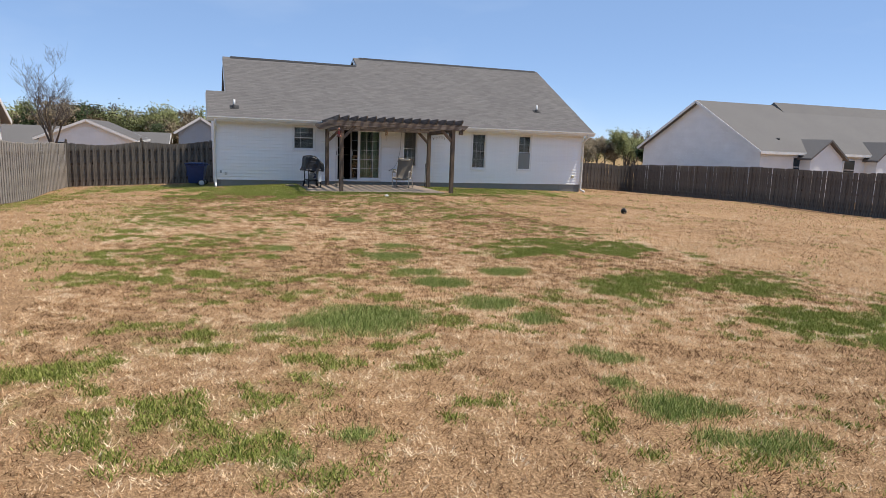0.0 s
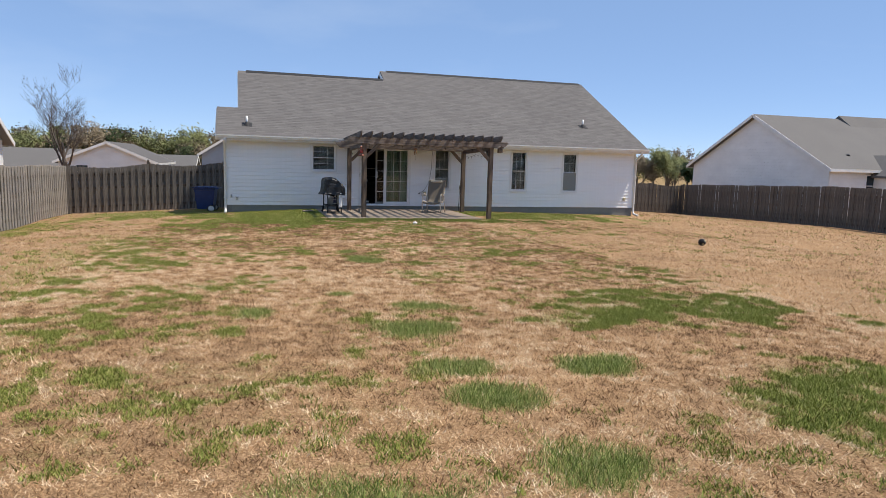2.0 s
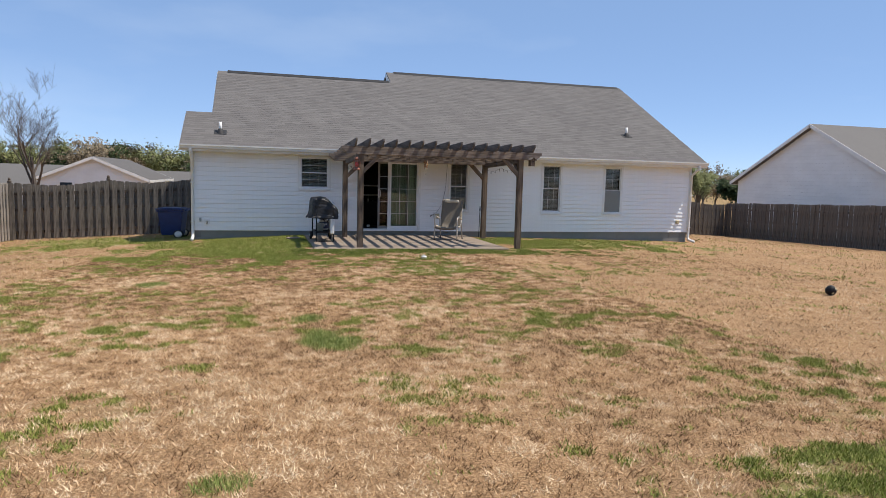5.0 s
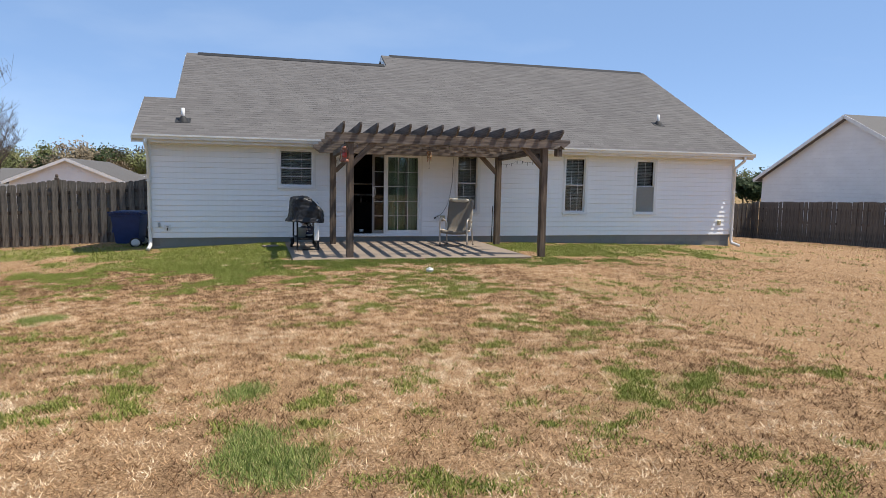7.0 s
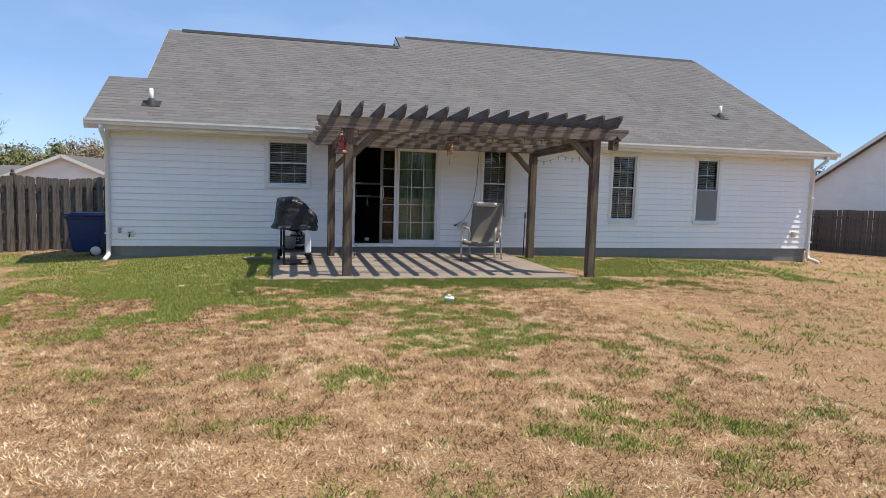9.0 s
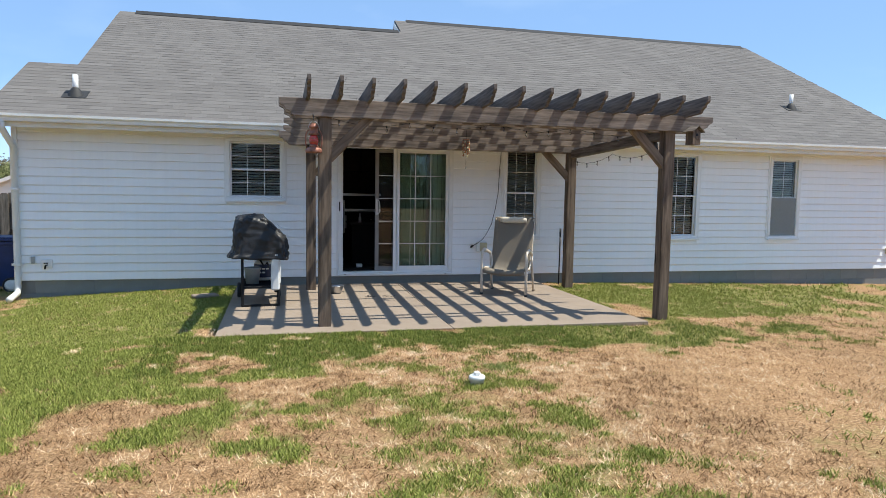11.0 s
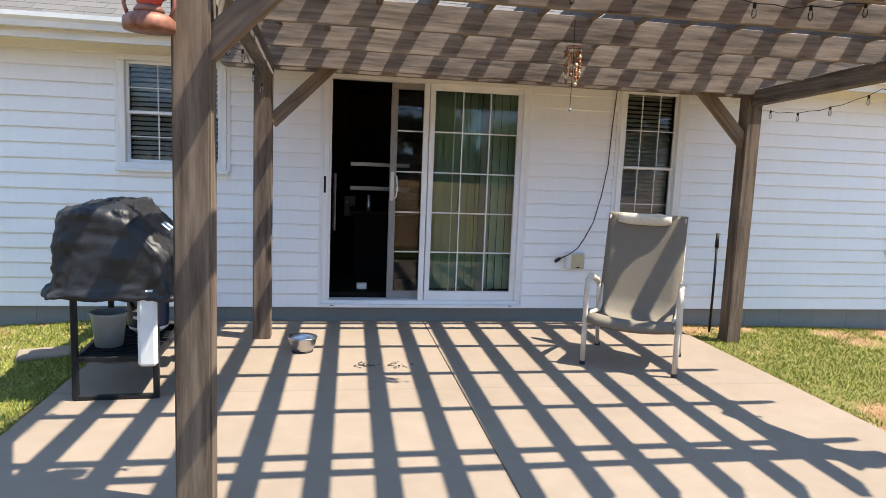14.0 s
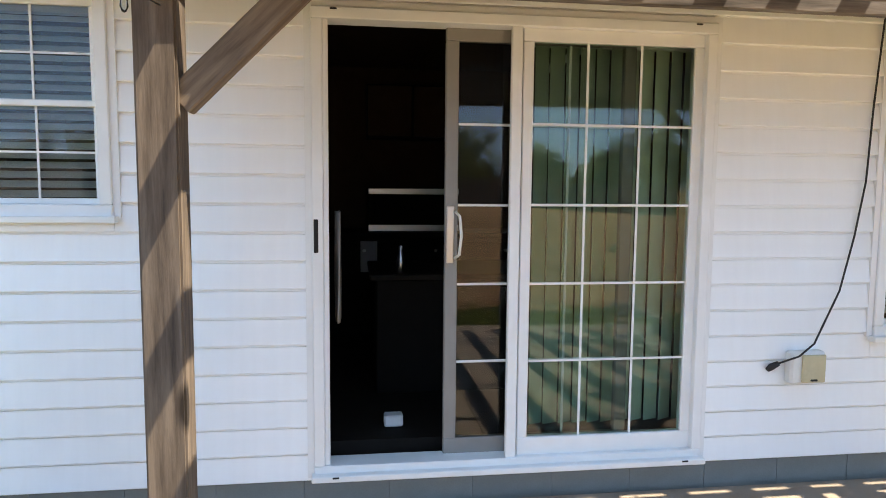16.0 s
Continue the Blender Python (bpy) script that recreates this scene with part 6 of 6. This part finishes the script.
tree(-5.6, 46.2, -1.0, 8.0, 11, 0, None, "bare leafless grey tree with fine twigs behind the fence", depth=5, splits=(6, 4, 4, 4, 3), r0=0.17, spread=0.45)
tree(-18.2, 100.0, -2.6, 8.2, 5, 130, M["leaf_dark"], "dense dark evergreen tree beyond the far houses", spread=0.5, size=0.010)
for i, (x, y, h) in enumerate(((49.5, 80, 7.0), (52.5, 82, 8.0), (55.5, 80, 9.0), (58.5, 84, 8.0))):
    tree(x, y, -2.6, h, 31 + i, 22, M["leaf_bud"] if i < 2 else M["leaf_spring"], "tall thin tree with sparse new spring leaves", spread=0.33, size=0.009)
tree(44.5, 60.0, -2.4, 6.5, 51, 40, M["leaf_dark"], "dark evergreen shrub tree between the houses", spread=0.5)


def woods(name, label, line, n, h0, h1, mats, seed, depth=14):
    """A far belt of mixed trees along a line."""
    rng = random.Random(seed)
    kinds = [tree_data(1.0, seed + k, 26, depth=3, splits=(5, 4, 4, 3), spread=0.46, size=0.011) for k in range(5)]
    trunks, crowns = [], {m: [] for m in mats}
    for i in range(n):
        u = rng.random()
        x, y = line[0] + (line[2] - line[0]) * u + rng.uniform(-depth, depth), line[1] + (line[3] - line[1]) * u + rng.uniform(-depth, depth)
        q, l = kinds[i % 5]
        s = rng.uniform(h0, h1)
        a = rng.uniform(0, 6.28)
        rot = np.array([[math.cos(a), -math.sin(a), 0], [math.sin(a), math.cos(a), 0], [0, 0, 1]]) * s
        sh = rot * np.array([[1], [1], [1]])
        off = np.array([x, y, -2.6])
        trunks.append(q @ sh.T + off), crowns[rng.choice(mats)].append(l @ sh.T + off)
    tagged(new(name + "_trunks", mesh_from(name, np.concatenate(trunks), 4, M["bark"])), "bare trunks of " + label, "woods", "", "stuff")
    for m in dict.fromkeys(mats):
        if crowns[m]:
            tagged(new(name + "_crowns", mesh_from(name, np.concatenate(crowns[m]), 4, M[m])), "crowns of " + label, "woods", "", "stuff")


woods("woods", "a distant belt of budding spring woods", (-60, 105, 30, 125), 190, 6.5, 10.0, ["leaf_bud", "leaf_spring", "leaf_spring", "leaf_bud", "leaf_spring", "leaf_bud", "leaf_dark"], 3)
woods("woods_east", "a distant belt of woods past the neighbours", (30, 125, 150, 60), 60, 6.5, 9.0, ["leaf_bud", "leaf_spring"], 8)
woods("woods_south", "woods behind the far end of the yard", (-50, -45, 70, -45), 70, 9.0, 14.0, ["leaf_bud", "leaf_spring", "leaf_dark"], 9, 6)


# ---- many small pieces, last ----
siding()
shingles()
